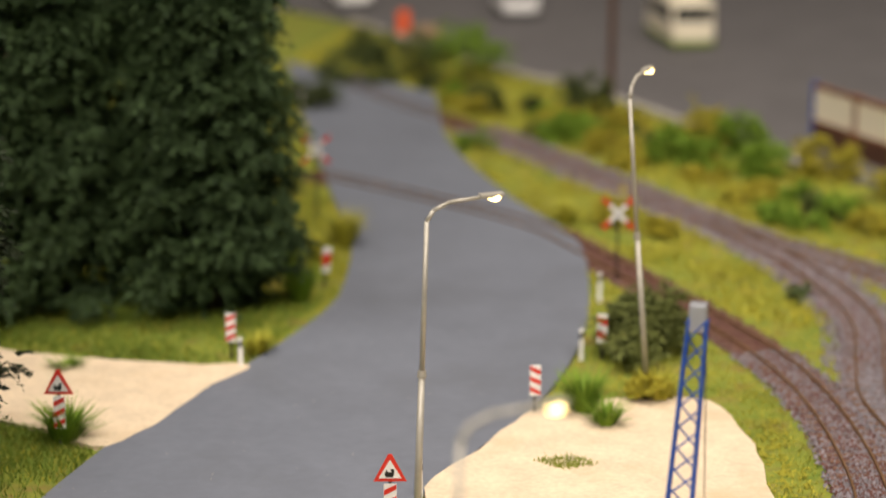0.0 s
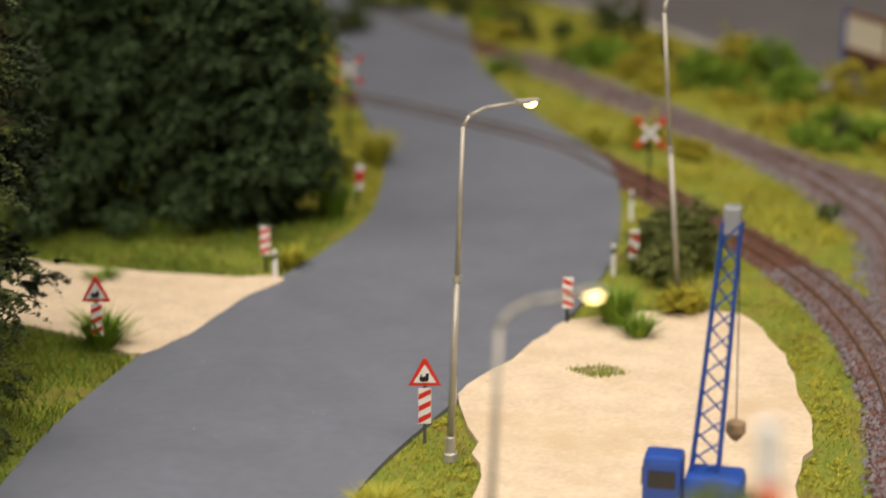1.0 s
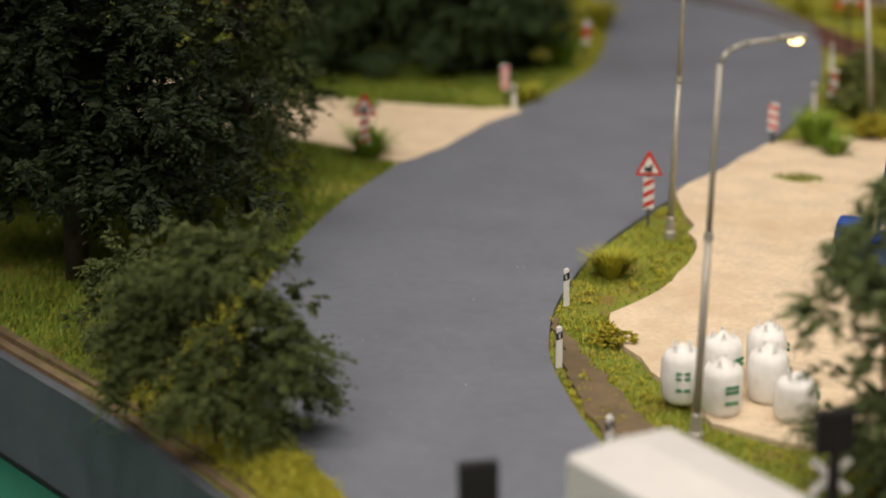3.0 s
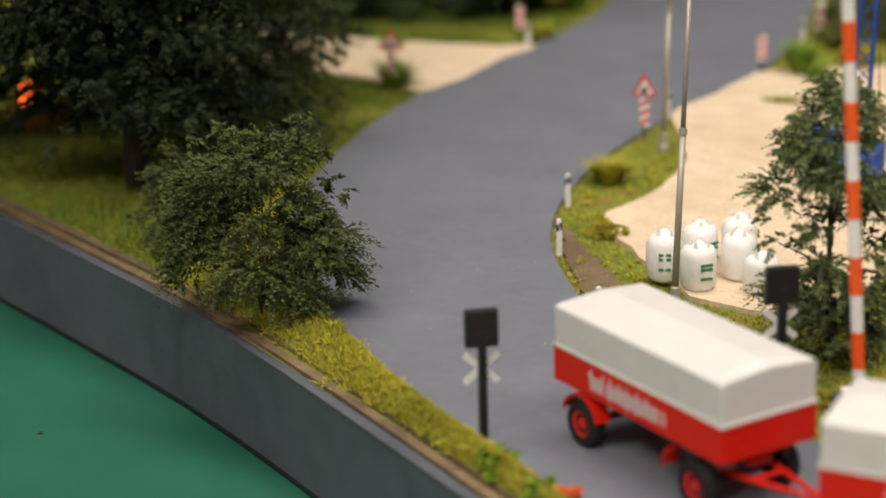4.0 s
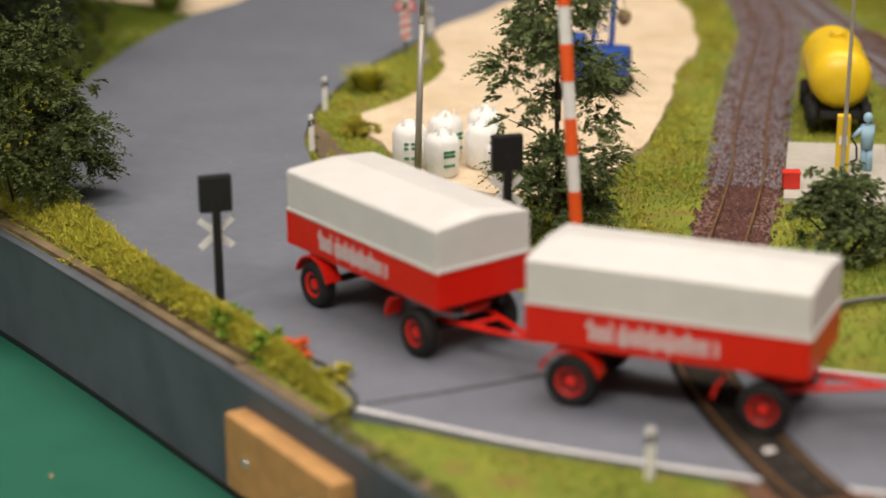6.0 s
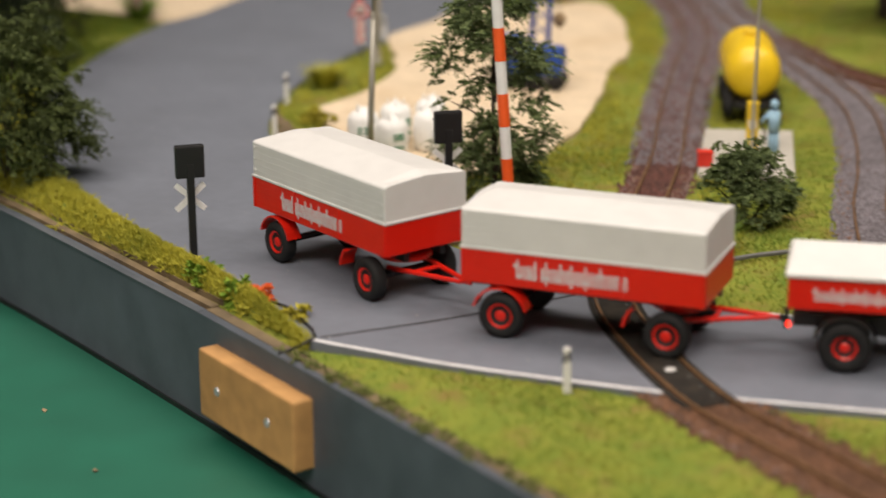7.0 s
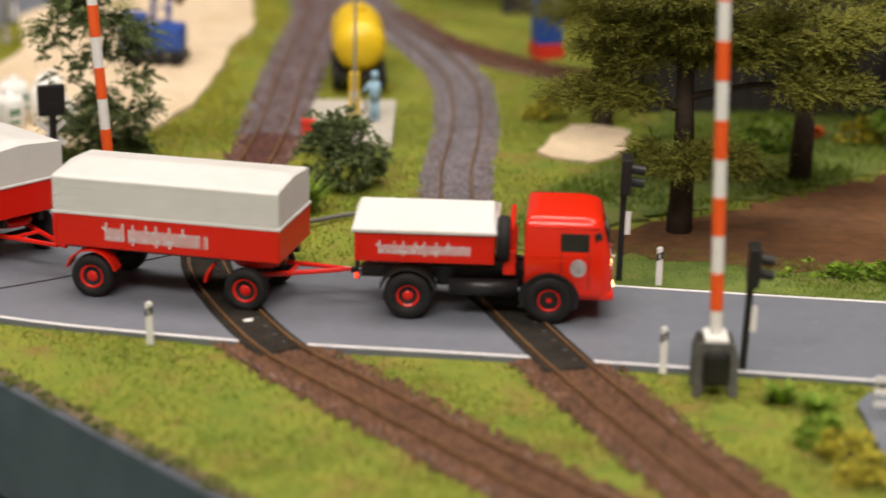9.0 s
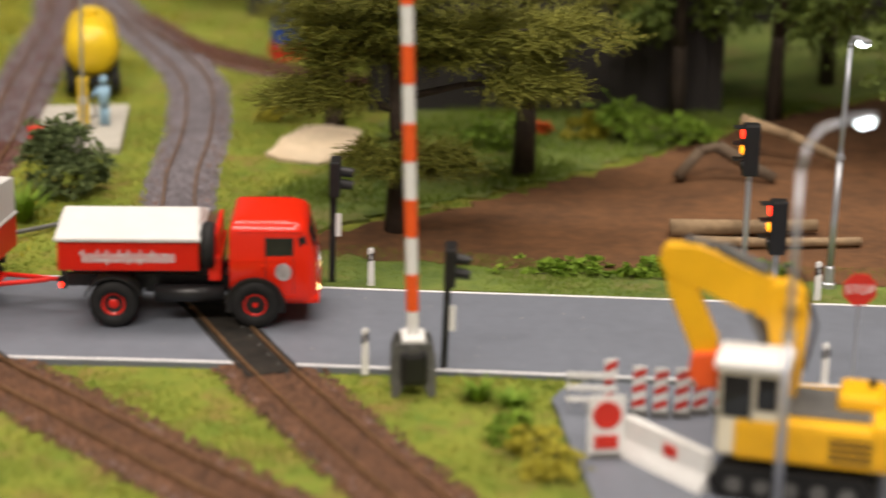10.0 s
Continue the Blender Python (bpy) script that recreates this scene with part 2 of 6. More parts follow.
def prism(bm, outline, a, b, m=None):
    """Extrudes an outline in x, z along y from a to b."""
    lo = [bm.verts.new((x, a, z)) for x, z in outline]
    hi = [bm.verts.new((x, b, z)) for x, z in outline]
    n = len(outline)
    bm.faces.new(lo)
    bm.faces.new(hi[::-1])
    for k in range(n):
        bm.faces.new((lo[k], hi[k], hi[(k + 1) % n], lo[(k + 1) % n]))
    if m:
        bmesh.ops.transform(bm, matrix=m, verts=lo + hi)
    return bm


def curve(points, step=8.0, closed=False):
    """A smooth line through points in the plan."""
    p = [np.array(q, float) for q in points]
    n = len(p)
    out = []
    for i in range(n if closed else n - 1):
        a, b = p[i], p[(i + 1) % n]
        a0 = p[i - 1] if (i or closed) else a - (b - a)
        b1 = p[(i + 2) % n] if (closed or i + 2 < n) else b + (b - a)
        k = max(1, int(np.hypot(*(b - a)) / step))
        for j in range(k):
            u = j / k
            out.append(0.5 * (2 * a + (b - a0) * u + (2 * a0 - 5 * a + 4 * b - b1) * u * u + (3 * a - a0 - 3 * b + b1) * u ** 3))
    if not closed:
        out.append(p[-1])
    return np.array(out)


def inside(px, py, poly):
    poly = np.asarray(poly, float)
    hit = np.zeros(np.shape(px), bool)
    for (x0, y0), (x1, y1) in zip(poly, np.roll(poly, -1, 0)):
        cut = ((y0 > py) != (y1 > py)) & (px < (x1 - x0) * (py - y0) / ((y1 - y0) or 1e-9) + x0)
        hit ^= cut
    return hit


def patch(name, outline, mat, top, depth=3.0, jitter=0.0, seed=1, parent=None, step=8.0, smooth_line=True):
    """A flat sheet of that outline with real thickness."""
    rng = np.random.default_rng(seed)
    pts = curve(outline, step, True) if smooth_line else np.array(outline, float)
    if jitter:
        pts = pts + rng.normal(0, jitter, pts.shape)
    bm = bmesh.new()
    vs = [bm.verts.new((x, y, top)) for x, y in pts]
    f = bm.faces.new(vs)
    r = bmesh.ops.extrude_face_region(bm, geom=[f])
    bmesh.ops.translate(bm, vec=(0, 0, -depth), verts=[v for v in r["geom"] if isinstance(v, bmesh.types.BMVert)])
    bmesh.ops.triangulate(bm, faces=bm.faces)
    return part(name, bm, mat, parent)


def ribbon(name, line, left, right, top, depth, mat, parent=None):
    """A strip along a line in the plan, from left to right of it."""
    line = np.asarray(line, float)
    d = np.gradient(line, axis=0)
    nrm = np.stack([-d[:, 1], d[:, 0]], 1) / np.linalg.norm(d, axis=1)[:, None]
    a, b = line + nrm * left, line + nrm * right
    n = len(line)
    v = [(*p, top) for p in a] + [(*p, top) for p in b] + [(*p, top - depth) for p in a] + [(*p, top - depth) for p in b]
    f = []
    for i in range(n - 1):
        f += [(i, i + 1, n + i + 1, n + i), (2 * n + i, 3 * n + i, 3 * n + i + 1, 2 * n + i + 1), (i, 2 * n + i, 2 * n + i + 1, i + 1), (n + i, n + i + 1, 3 * n + i + 1, 3 * n + i)]
    f += [(0, n, 3 * n, 2 * n), (n - 1, 3 * n - 1, 4 * n - 1, 2 * n - 1)]
    return soup(name, v, f, mat, parent)


# ---- the plan ----
ROAD_LEFT = [(-560, 1330), (-486, 1123), (-424, 956), (-398, 889), (-382, 818), (-379, 774), (-388, 704), (-400, 655), (-405, 616), (-407, 560), (-402, 503), (-394, 462), (-377, 415), (-355, 377), (-329, 347), (-303, 317), (-270, 286), (-240, 258), (-217, 231)]
ROAD_NEAR = [(-217, 231), (-181, 222), (-158, 218.5), (-127, 215), (-109, 214.5), (-51, 213), (35, 208), (108, 203), (260, 190)]
ROAD_RIGHT = [(-440, 1240), (-400, 1100), (-348, 988), (-308, 921), (-292, 873), (-279, 790), (-277, 735), (-281, 685), (-291, 640), (-303, 580), (-309, 535), (-308, 486), (-302, 453), (-293, 427), (-272, 388), (-252, 362), (-231, 342), (-203, 318), (-178, 300), (-156, 284)]
ROAD_FAR = [(-156, 284), (-128, 280), (-79, 277), (-32, 273), (1, 271), (41, 269), (95, 266), (121, 265), (260, 255)]
EDGE = [(-900, 690), (-620, 510), (-444, 399), (-362, 343), (-254, 254), (-114, 130), (40, -8), (300, -240)]
TRACK_ONE = [(-450, 1010), (-390, 975), (-328, 931), (-291, 884), (-223, 782), (-193, 722), (-172, 640), (-166, 560), (-161, 490), (-155, 430), (-152.5, 365), (-152, 327), (-150, 292), (-142, 262), (-117, 215), (-91, 186), (-42, 135), (10, 90), (70, 45)]
TRACK_TWO = [(-173, 750), (-170, 715), (-150, 655), (-124, 590), (-100, 525), (-91, 475), (-87, 425), (-86, 383), (-81, 336), (-71, 277), (-60, 250), (-43.5, 212), (-24, 173), (-5, 137), (25, 85), (60, 30)]
TRACK_UP = [(-520, 1290), (-450, 1200), (-374, 1115), (-296, 1014), (-250, 955), (-208, 890), (-178, 815), (-173, 750)]
TRACK_SIDE = [(-250, 955), (-205, 910), (-140, 850), (-60, 800), (60, 760)]
TRACK_BACK = [(-140, 640), (-118, 595), (-95, 565), (-60, 535), (-10, 510), (60, 495)]
SAND_RIGHT = [(-281, 683), (-291, 640), (-300, 606), (-287, 570), (-279, 535), (-281, 500), (-289, 467), (-268, 434), (-238, 400), (-207, 400), (-194, 440), (-191, 500), (-197, 560), (-194, 595), (-202, 639), (-213, 680), (-224, 702), (-249, 702), (-270, 690)]
SAND_LEFT = [(-560, 715), (-472, 703), (-414, 702), (-386, 707), (-392, 683), (-403, 618), (-430, 628), (-480, 640), (-560, 640)]
LOT_SHAPE = [(-780, 1780), (-563, 1505), (-409, 1318), (-368, 1284), (-294, 1190), (-238, 1108), (-150, 1020), (0, 930), (300, 900), (300, 1780)]
SOIL_RIGHT = [(-44, 312), (0, 297), (60, 293), (300, 290), (300, 600), (172, 510), (105, 454), (70, 415), (38, 383), (0, 350)]
LAWN_BACK = [(-60, 304), (-46, 318), (-10, 352), (30, 384), (66, 420), (102, 460), (170, 518), (296, 612), (296, 650), (0, 650), (-20, 470), (-26, 420), (-52, 372), (-62, 335)]
YARD = [(29, 199), (33, 140), (36, 100), (80, 60), (260, 60), (260, 188), (108, 200), (64, 203)]

edge_x, edge_y = np.array(EDGE, float).T


def edge_at(x):
    return np.interp(x, edge_x, edge_y)


def ground_z(x, y):
    """Height of the turf: gently uneven, falling towards the board."""
    x, y = np.asarray(x, float), np.asarray(y, float)
    wave = 0.5 * np.sin(x * 0.071 + 1.3 * np.sin(y * 0.043)) + 0.4 * np.sin(y * 0.093 + x * 0.031)
    near = np.clip((y - edge_at(x)) * 0.75, 0, 40)
    return -1.5 + 0.5 * wave - 2.5 * np.clip(1 - near / 16, 0, 1)


# ---- the ground, the board round it, the hall ----
xs = np.arange(-900, 301, 10.0)
ts = np.linspace(0, 1, 150) ** 1.6
gx = np.repeat(xs[:, None], len(ts), 1)
gy = edge_at(gx) + ts[None] * (1850 - edge_at(gx))
gzz = ground_z(gx, gy)
nv = len(ts)
quads = [(i * nv + j, (i + 1) * nv + j, (i + 1) * nv + j + 1, i * nv + j + 1) for i in range(len(xs) - 1) for j in range(nv - 1)]
ground = soup("ground", np.stack([gx, gy, gzz], -1).reshape(-1, 3), quads, TURF, smooth=True)
tagged(ground, "yellow-green scattered turf of the model landscape", "ground", kind="structure")

road_outline = np.concatenate([curve(ROAD_LEFT), curve(ROAD_NEAR), curve(ROAD_FAR)[::-1], curve(ROAD_RIGHT)[::-1]])
road = patch("road", road_outline, ASPHALT, 0.0, 3.5, smooth_line=False)
tagged(road, "smooth grey painted model road with a bend", "road", kind="structure")
for name, pts, off in (("line_near", ROAD_NEAR, 0.9), ("line_far", ROAD_FAR[1:], -0.9)):
    strip = ribbon("edge_line", curve(pts), off + 0.6, off - 0.6, 0.12, 0.3, LINE, road)
seam = ribbon("seam", curve([(-215, 234), (-186, 256), (-157, 283)]), 0.45, -0.45, 0.08, 0.2, INFILL, road)

sand_yard = tagged(patch("sand_yard", SAND_RIGHT, SAND, 0.1, 3.0, 0.7, 2), "pale sand yard beside the road", "sand", kind="structure")
sand_track = tagged(patch("sand_track", SAND_LEFT, SAND, 0.1, 3.0, 0.7, 3), "pale sandy farm track joining the road", "sand", kind="structure")
tagged(patch("car_park", LOT_SHAPE, LOT, 0.2, 4.0, 0.0, 4), "dark grey asphalt car park", "car park", kind="structure")
tagged(patch("bare_soil", SOIL_RIGHT, SOIL, -0.3, 3.0, 1.8, 5, step=4.0), "brown bare forest soil behind the road", "soil", kind="structure")
tagged(patch("lawn", LAWN_BACK, LAWN, -0.7, 3.0, 2.2, 7, step=4.0), "shaded dark green lawn below the trees", "lawn", kind="structure")
tagged(patch("verge", [(-45, 275.5), (0, 272.5), (120, 266), (258, 257), (258, 294), (60, 297), (0, 301), (-44, 314)], LAWN, -0.45, 3.0, 0.8, 8), "dark green verge along the far side of the road", "verge", kind="structure")
tagged(patch("works_yard", YARD, ASPHALT, 0.05, 3.0, 0.4, 6), "grey asphalt yard of the road works", "yard", kind="structure")
kerb = ribbon("kerb", curve([(-563, 1505), (-409, 1318), (-368, 1284), (-294, 1190), (-238, 1108), (-150, 1020)]), 4, 0, 2.2, 4, CONCRETE)
tagged(kerb, "pale concrete kerb along the car park", "kerb", kind="structure")

board = ribbon("front_board", curve(EDGE[:-1], 30), 1.2, -1.8, -2.6, 31.6, BOARD)
tagged(board, "dark grey painted board along the layout's edge", "board", kind="structure")
gap = ribbon("board_gap", curve(EDGE[:-1], 30), -1.8, -2.4, -32.6, 1.4, BLACK)
tagged(gap, "thin black strip along the joint below the board", "joint", kind="structure")
ledge = ribbon("soil_ledge", curve(EDGE[:5], 10), 9.6, 1.2, -3.4, 5.0, LEDGE)
tagged(ledge, "brown earth ledge behind the board", "soil", kind="structure")
ribbon("plank", curve(EDGE[:5], 10), 5.0, 2.4, -2.0, 2.0, RIMWOOD, ledge)
ribbon("plank", curve(EDGE[:5], 10), 9.4, 6.8, -1.6, 2.4, RIMWOOD, ledge)
ribbon("worn_rim", curve(EDGE[:5], 30), 0.2, -1.9, -2.45, 0.5, BOARDWORN, board)
lip = ribbon("soil_lip", curve(EDGE[4:-1], 10), 4.5, 0.9, -2.4, 4.0, LEDGE)
tagged(lip, "dry brown earth along the rim of the turf", "soil", kind="structure")
table = patch("table", [(-1400, 900), (-1400, -150), (500, -150), (300, -240)] + [(x + 2, y + 2) for x, y in EDGE[::-1][1:]], GREEN, -34.0, 18.0, smooth_line=False)
tagged(table, "green painted table top below the board", "table", kind="structure")


base = patch("layout_base", [(x, y + 4) for x, y in EDGE[:-1]] + [(300, -30), (300, 1850), (-900, 1850)], BOARD, -8.0, 60.0, smooth_line=False)
tagged(base, "dark wooden base frame below the landscape", "base", kind="structure")


def wall(name, x, y, z, sx, sy, sz, mat, label):
    return tagged(part(name, B(x, y, z, sx, sy, sz), mat), label, name.split("_")[0], kind="structure")


for lx, ly in ((-1350, -100), (-1350, 850), (450, -120), (-850, 1800), (260, 1800), (260, 300)):
    leg = part("table_leg", B(lx, ly, -905, 60, 60, 860 if ly < 1000 and lx != 260 else 840, 3), BOARD, base)
wall("hall_floor", 0, 500, -930, 6200, 6200, 30, GREY, "grey floor of the exhibition hall")
wall("wall_north", 0, 3550, -900, 6200, 60, 2800, HALL, "plain pale wall of the hall")
wall("wall_south", 0, -2550, -900, 6200, 60, 2800, HALL, "plain pale wall of the hall")
wall("wall_east", 3050, 500, -900, 60, 6000, 2800, HALL, "plain pale wall of the hall")
wall("wall_west", -3050, 500, -900, 60, 6000, 2800, HALL, "plain pale wall of the hall")
wall("ceiling", 0, 500, 1900, 6200, 6200, 40, HALL, "plain pale ceiling of the hall")
wall("backdrop", 190, 660, -4, 560, 20, 260, DARKWALL, "dark board closing the layout behind the trees")


# ---- railway tracks ----
def track(pts, label, half=13.0, stone=(STONE, STONERED), seed=1, ballast=True, lift=0.0, skip=None, sleepers=True):
    line = curve(pts, 6.0)
    bed = ribbon("track_bed", line, half * 0.8, -half * 0.8, -0.7 + lift, 3.0, SOILRED)
    tagged(bed, label, "railway track", "tracks", kind="structure")
    for off in (4.9, -4.9):
        ribbon("rail", line, off + 0.33, off - 0.33, 1.0 + lift, 1.6, RUST, bed)
    d = np.diff(line, axis=0)
    s = np.r_[0, np.cumsum(np.hypot(d[:, 0], d[:, 1]))]
    rng = np.random.default_rng(seed)
    me = None
    for k in np.arange(2, s[-1], 6.0) if sleepers else ():
        x, y = np.interp(k, s, line[:, 0]), np.interp(k, s, line[:, 1])
        if skip and skip(x, y):
            continue
        x2, y2 = np.interp(k + 1, s, line[:, 0]), np.interp(k + 1, s, line[:, 1])
        if me is None:
            first = part("sleeper", B(0, 0, -0.9, 2.2, 17, 0.9), SLEEPER, bed)
            me = first.data
        else:
            first = new("sleeper", me)
            first.parent = bed
        first.matrix_basis = pose(x * MM, y * MM, (lift - (0.5 if y < 640 else 0.02)) * MM, 0, 0, math.degrees(math.atan2(y2 - y, x2 - x)) + rng.normal(0, 1))
    return line, bed


def stones(name, line, lo, hi, half, mat, n, seed, label, size=(0.5, 1.0), skip=None, z=-0.45):
    """Loose ballast between two places along a line."""
    rng = np.random.default_rng(seed)
    d = np.diff(line, axis=0)
    s = np.r_[0, np.cumsum(np.hypot(d[:, 0], d[:, 1]))]
    k = rng.uniform(lo * s[-1], hi * s[-1], n)
    x, y = np.interp(k, s, line[:, 0]), np.interp(k, s, line[:, 1])
    dx, dy = np.interp(k + 1, s, line[:, 0]) - x, np.interp(k + 1, s, line[:, 1]) - y
    ln = np.hypot(dx, dy) + 1e-9
    o = rng.normal(0, 0.5, n) * half
    o = np.where(abs(o) > half, rng.uniform(-half, half, n), o)
    x, y = x - dy / ln * o, y + dx / ln * o
    keep = np.ones(n, bool) if skip is None else ~skip(x, y)
    x, y, o = x[keep], y[keep], o[keep]
    base = np.array([(1, 0, -0.4), (-0.4, 0.9, -0.4), (-0.5, -0.8, -0.4), (0.1, 0.1, 0.8)])
    verts, faces = [], []
    for i in range(len(x)):
        r = rng.uniform(*size)
        a = rng.uniform(0, 6.28)
        m = np.array([[math.cos(a), -math.sin(a), 0], [math.sin(a), math.cos(a), 0], [0, 0, 1]])
        q = (base * rng.uniform(0.7, 1.3, (4, 3)) * r) @ m.T + (x[i], y[i], z + 0.3 * (1 - abs(o[i]) / half))
        k = len(verts)
        verts += q.tolist()
        faces += [(k, k + 1, k + 2), (k, k + 3, k + 1), (k + 1, k + 3, k + 2), (k + 2, k + 3, k)]
    return tagged(soup(name, verts, faces, mat), label, "ballast", kind="stuff")


road_poly = road_outline


def on_road(x, y):
    return inside(np.asarray(x, float), np.asarray(y, float), road_poly)


one, bed_one = track(TRACK_ONE, "narrow-gauge track with rusty rails", seed=1, skip=lambda x, y: bool(on_road(x, y)))
two, bed_two = track(TRACK_TWO, "narrow-gauge track with rusty rails", seed=2, skip=lambda x, y: bool(on_road(x, y)))
up, bed_up = track(TRACK_UP, "narrow-gauge track curving past the car park", seed=3)
side, bed_side = track(TRACK_SIDE, "narrow-gauge siding track", seed=4)
back, bed_back = track(TRACK_BACK, "narrow-gauge siding track", seed=5)
stones("ballast", one, 0.0, 0.66, 12, STONERED, 15000, 11, "rust-red ballast stones along the track", skip=on_road)
stones("ballast", one, 0.30, 0.6, 13, STONE, 9000, 12, "grey-purple ballast stones along the track", skip=on_road)
stones("ballast", two, 0.0, 0.55, 12, STONE, 15000, 13, "grey-purple ballast stones along the track", skip=on_road)
stones("ballast", up, 0.3, 1.0, 13, STONERED, 4000, 14, "rust-red ballast stones along the track")
stones("ballast", side, 0.0, 0.8, 15, STONE, 5000, 20, "grey ballast stones along the siding")
stones("ballast", up, 0.3, 1.0, 17, STONE, 15000, 16, "grey ballast stones along the track")
stones("ballast", back, 0.0, 1.0, 11, STONERED, 3000, 15, "rust-red ballast stones along the track")
stones("ballast", one, 0.66, 1.0, 13, STONEBROWN, 16000, 17, "brown-red ballast stones along the track", size=(0.55, 1.05), skip=on_road)
stones("ballast", two, 0.55, 1.0, 13, STONEBROWN, 16000, 18, "brown-red ballast stones along the track", size=(0.55, 1.05), skip=on_road)
stones("ballast", curve([(-151, 286), (-152, 322)], 4), 0.0, 1.0, 14, STONEGREY, 2600, 19, "coarse pale grey ballast before the crossing", size=(0.8, 1.5), skip=on_road, z=-0.2)

# panels between the rails where the road crosses
for line, lo, hi in ((one, 290, 208.5), (two, 281, 205.5)):
    sel = line[(line[:, 1] < lo) & (line[:, 1] > hi) & (line[:, 0] > -170)]
    panel = ribbon("crossing_panel", sel, 4.2, -4.2, 0.55, 1.0, INFILL)
    tagged(panel, "black rubber panel between the crossing rails", "crossing panel", kind="structure")
    for off in (6.2, -6.2):
        ribbon("flange_strip", sel, off + 0.8, off - 0.8, 0.3, 0.5, INFILL, panel)
    stud = None
    for p, q in zip(sel[::1], np.roll(sel, -1, 0)[::1]):
        if stud is None:
            stud = part("stud", B(0, 0, 0, 0.9, 0.5, 0.25), GREY, panel)
            made = stud
        else:
            made = new("stud", stud.data)
            made.parent = panel
        made.matrix_basis = pose((p[0] + 3.0) * MM, p[1] * MM, 0.5 * MM)


# ---- plants ----
def sprays(name, centres, radii, n, size, mat, parent=None, seed=1, droop=0.35, flat=0.6):
    """Feathery twigs with leaves set in pairs, growing outwards from lumps round the centres."""
    rng = np.random.default_rng(seed)
    centres, radii = np.asarray(centres, float).reshape(-1, 3), np.asarray(radii, float).reshape(-1, 3)
    m = 14
    k = max(1, n // m)
    vol = radii.prod(1) ** (2 / 3)
    which = rng.choice(len(centres), k, p=vol / vol.sum())
    c, rad = centres[which], radii[which]
    d = rng.normal(size=(k, 3))
    d /= np.linalg.norm(d, axis=1)[:, None]
    start = c + d * rad * rng.uniform(0.0, 0.8, k)[:, None]
    axis = c * (1, 1, 0) / (np.linalg.norm(c[:, :2], axis=1)[:, None] + 1e-6)
    go = d * (1, 1, 0.55) + axis * 0.7 + rng.normal(0, 0.3, (k, 3))
    go /= np.linalg.norm(go, axis=1)[:, None]
    length = rad.mean(1) * rng.uniform(0.55, 1.25, k)
    u = np.tile(np.linspace(0.12, 1.0, m), (k, 1)) + rng.uniform(-0.03, 0.03, (k, m))
    p = start[:, None] + go[:, None] * (length[:, None] * u)[..., None]
    p[..., 2] -= droop * length[:, None] * u ** 2
    lat = np.cross(go, (0, 0, 1.0))
    lat /= np.linalg.norm(lat, axis=1)[:, None] + 1e-6
    sign = np.where(np.arange(m) % 2, 1.0, -1.0)[None, :, None]
    along = go[:, None] * 0.75 + lat[:, None] * sign * 0.75 + rng.normal(0, 0.28, (k, m, 3))
    along[..., 2] -= droop * 0.5 * u
    along /= np.linalg.norm(along, axis=2)[..., None]
    nrm = np.array((0, 0, flat)) + rng.normal(0, 0.45, (k, m, 3))
    wide = np.cross(along, nrm)
    wide /= np.linalg.norm(wide, axis=2)[..., None] + 1e-6
    sz = (size * (1.15 - 0.5 * u) * rng.uniform(0.7, 1.3, (k, m)))[..., None]
    lift = np.cross(wide, along) * sz * 0.12
    quad = np.stack([p, p + along * sz * 0.55 + wide * sz * 0.33 + lift, p + along * sz * 1.3, p + along * sz * 0.55 - wide * sz * 0.33 + lift], 2)
    f = np.arange(4 * k * m).reshape(-1, 4)
    tri = np.concatenate([f[:, [0, 1, 2]], f[:, [0, 2, 3]]])
    return soup(name, quad.reshape(-1, 3), tri.tolist(), mat, parent)


def lumps(rng, n, rx, ry, z0, z1, size, narrow=lambda u: 1.0):
    """Centres and radii of clumps inside an upright body."""
    cs, rs = [], []
    for _ in range(n):
        u = rng.uniform(0, 1)
        a, q = rng.uniform(0, 6.28), math.sqrt(rng.uniform(0.05, 1)) * narrow(u)
        k = size * rng.uniform(0.6, 1.3)
        cs.append((rx * q * math.cos(a), ry * q * math.sin(a), z0 + u * (z1 - z0)))
        rs.append((k, k, k * rng.uniform(0.55, 0.9)))
    return cs, rs


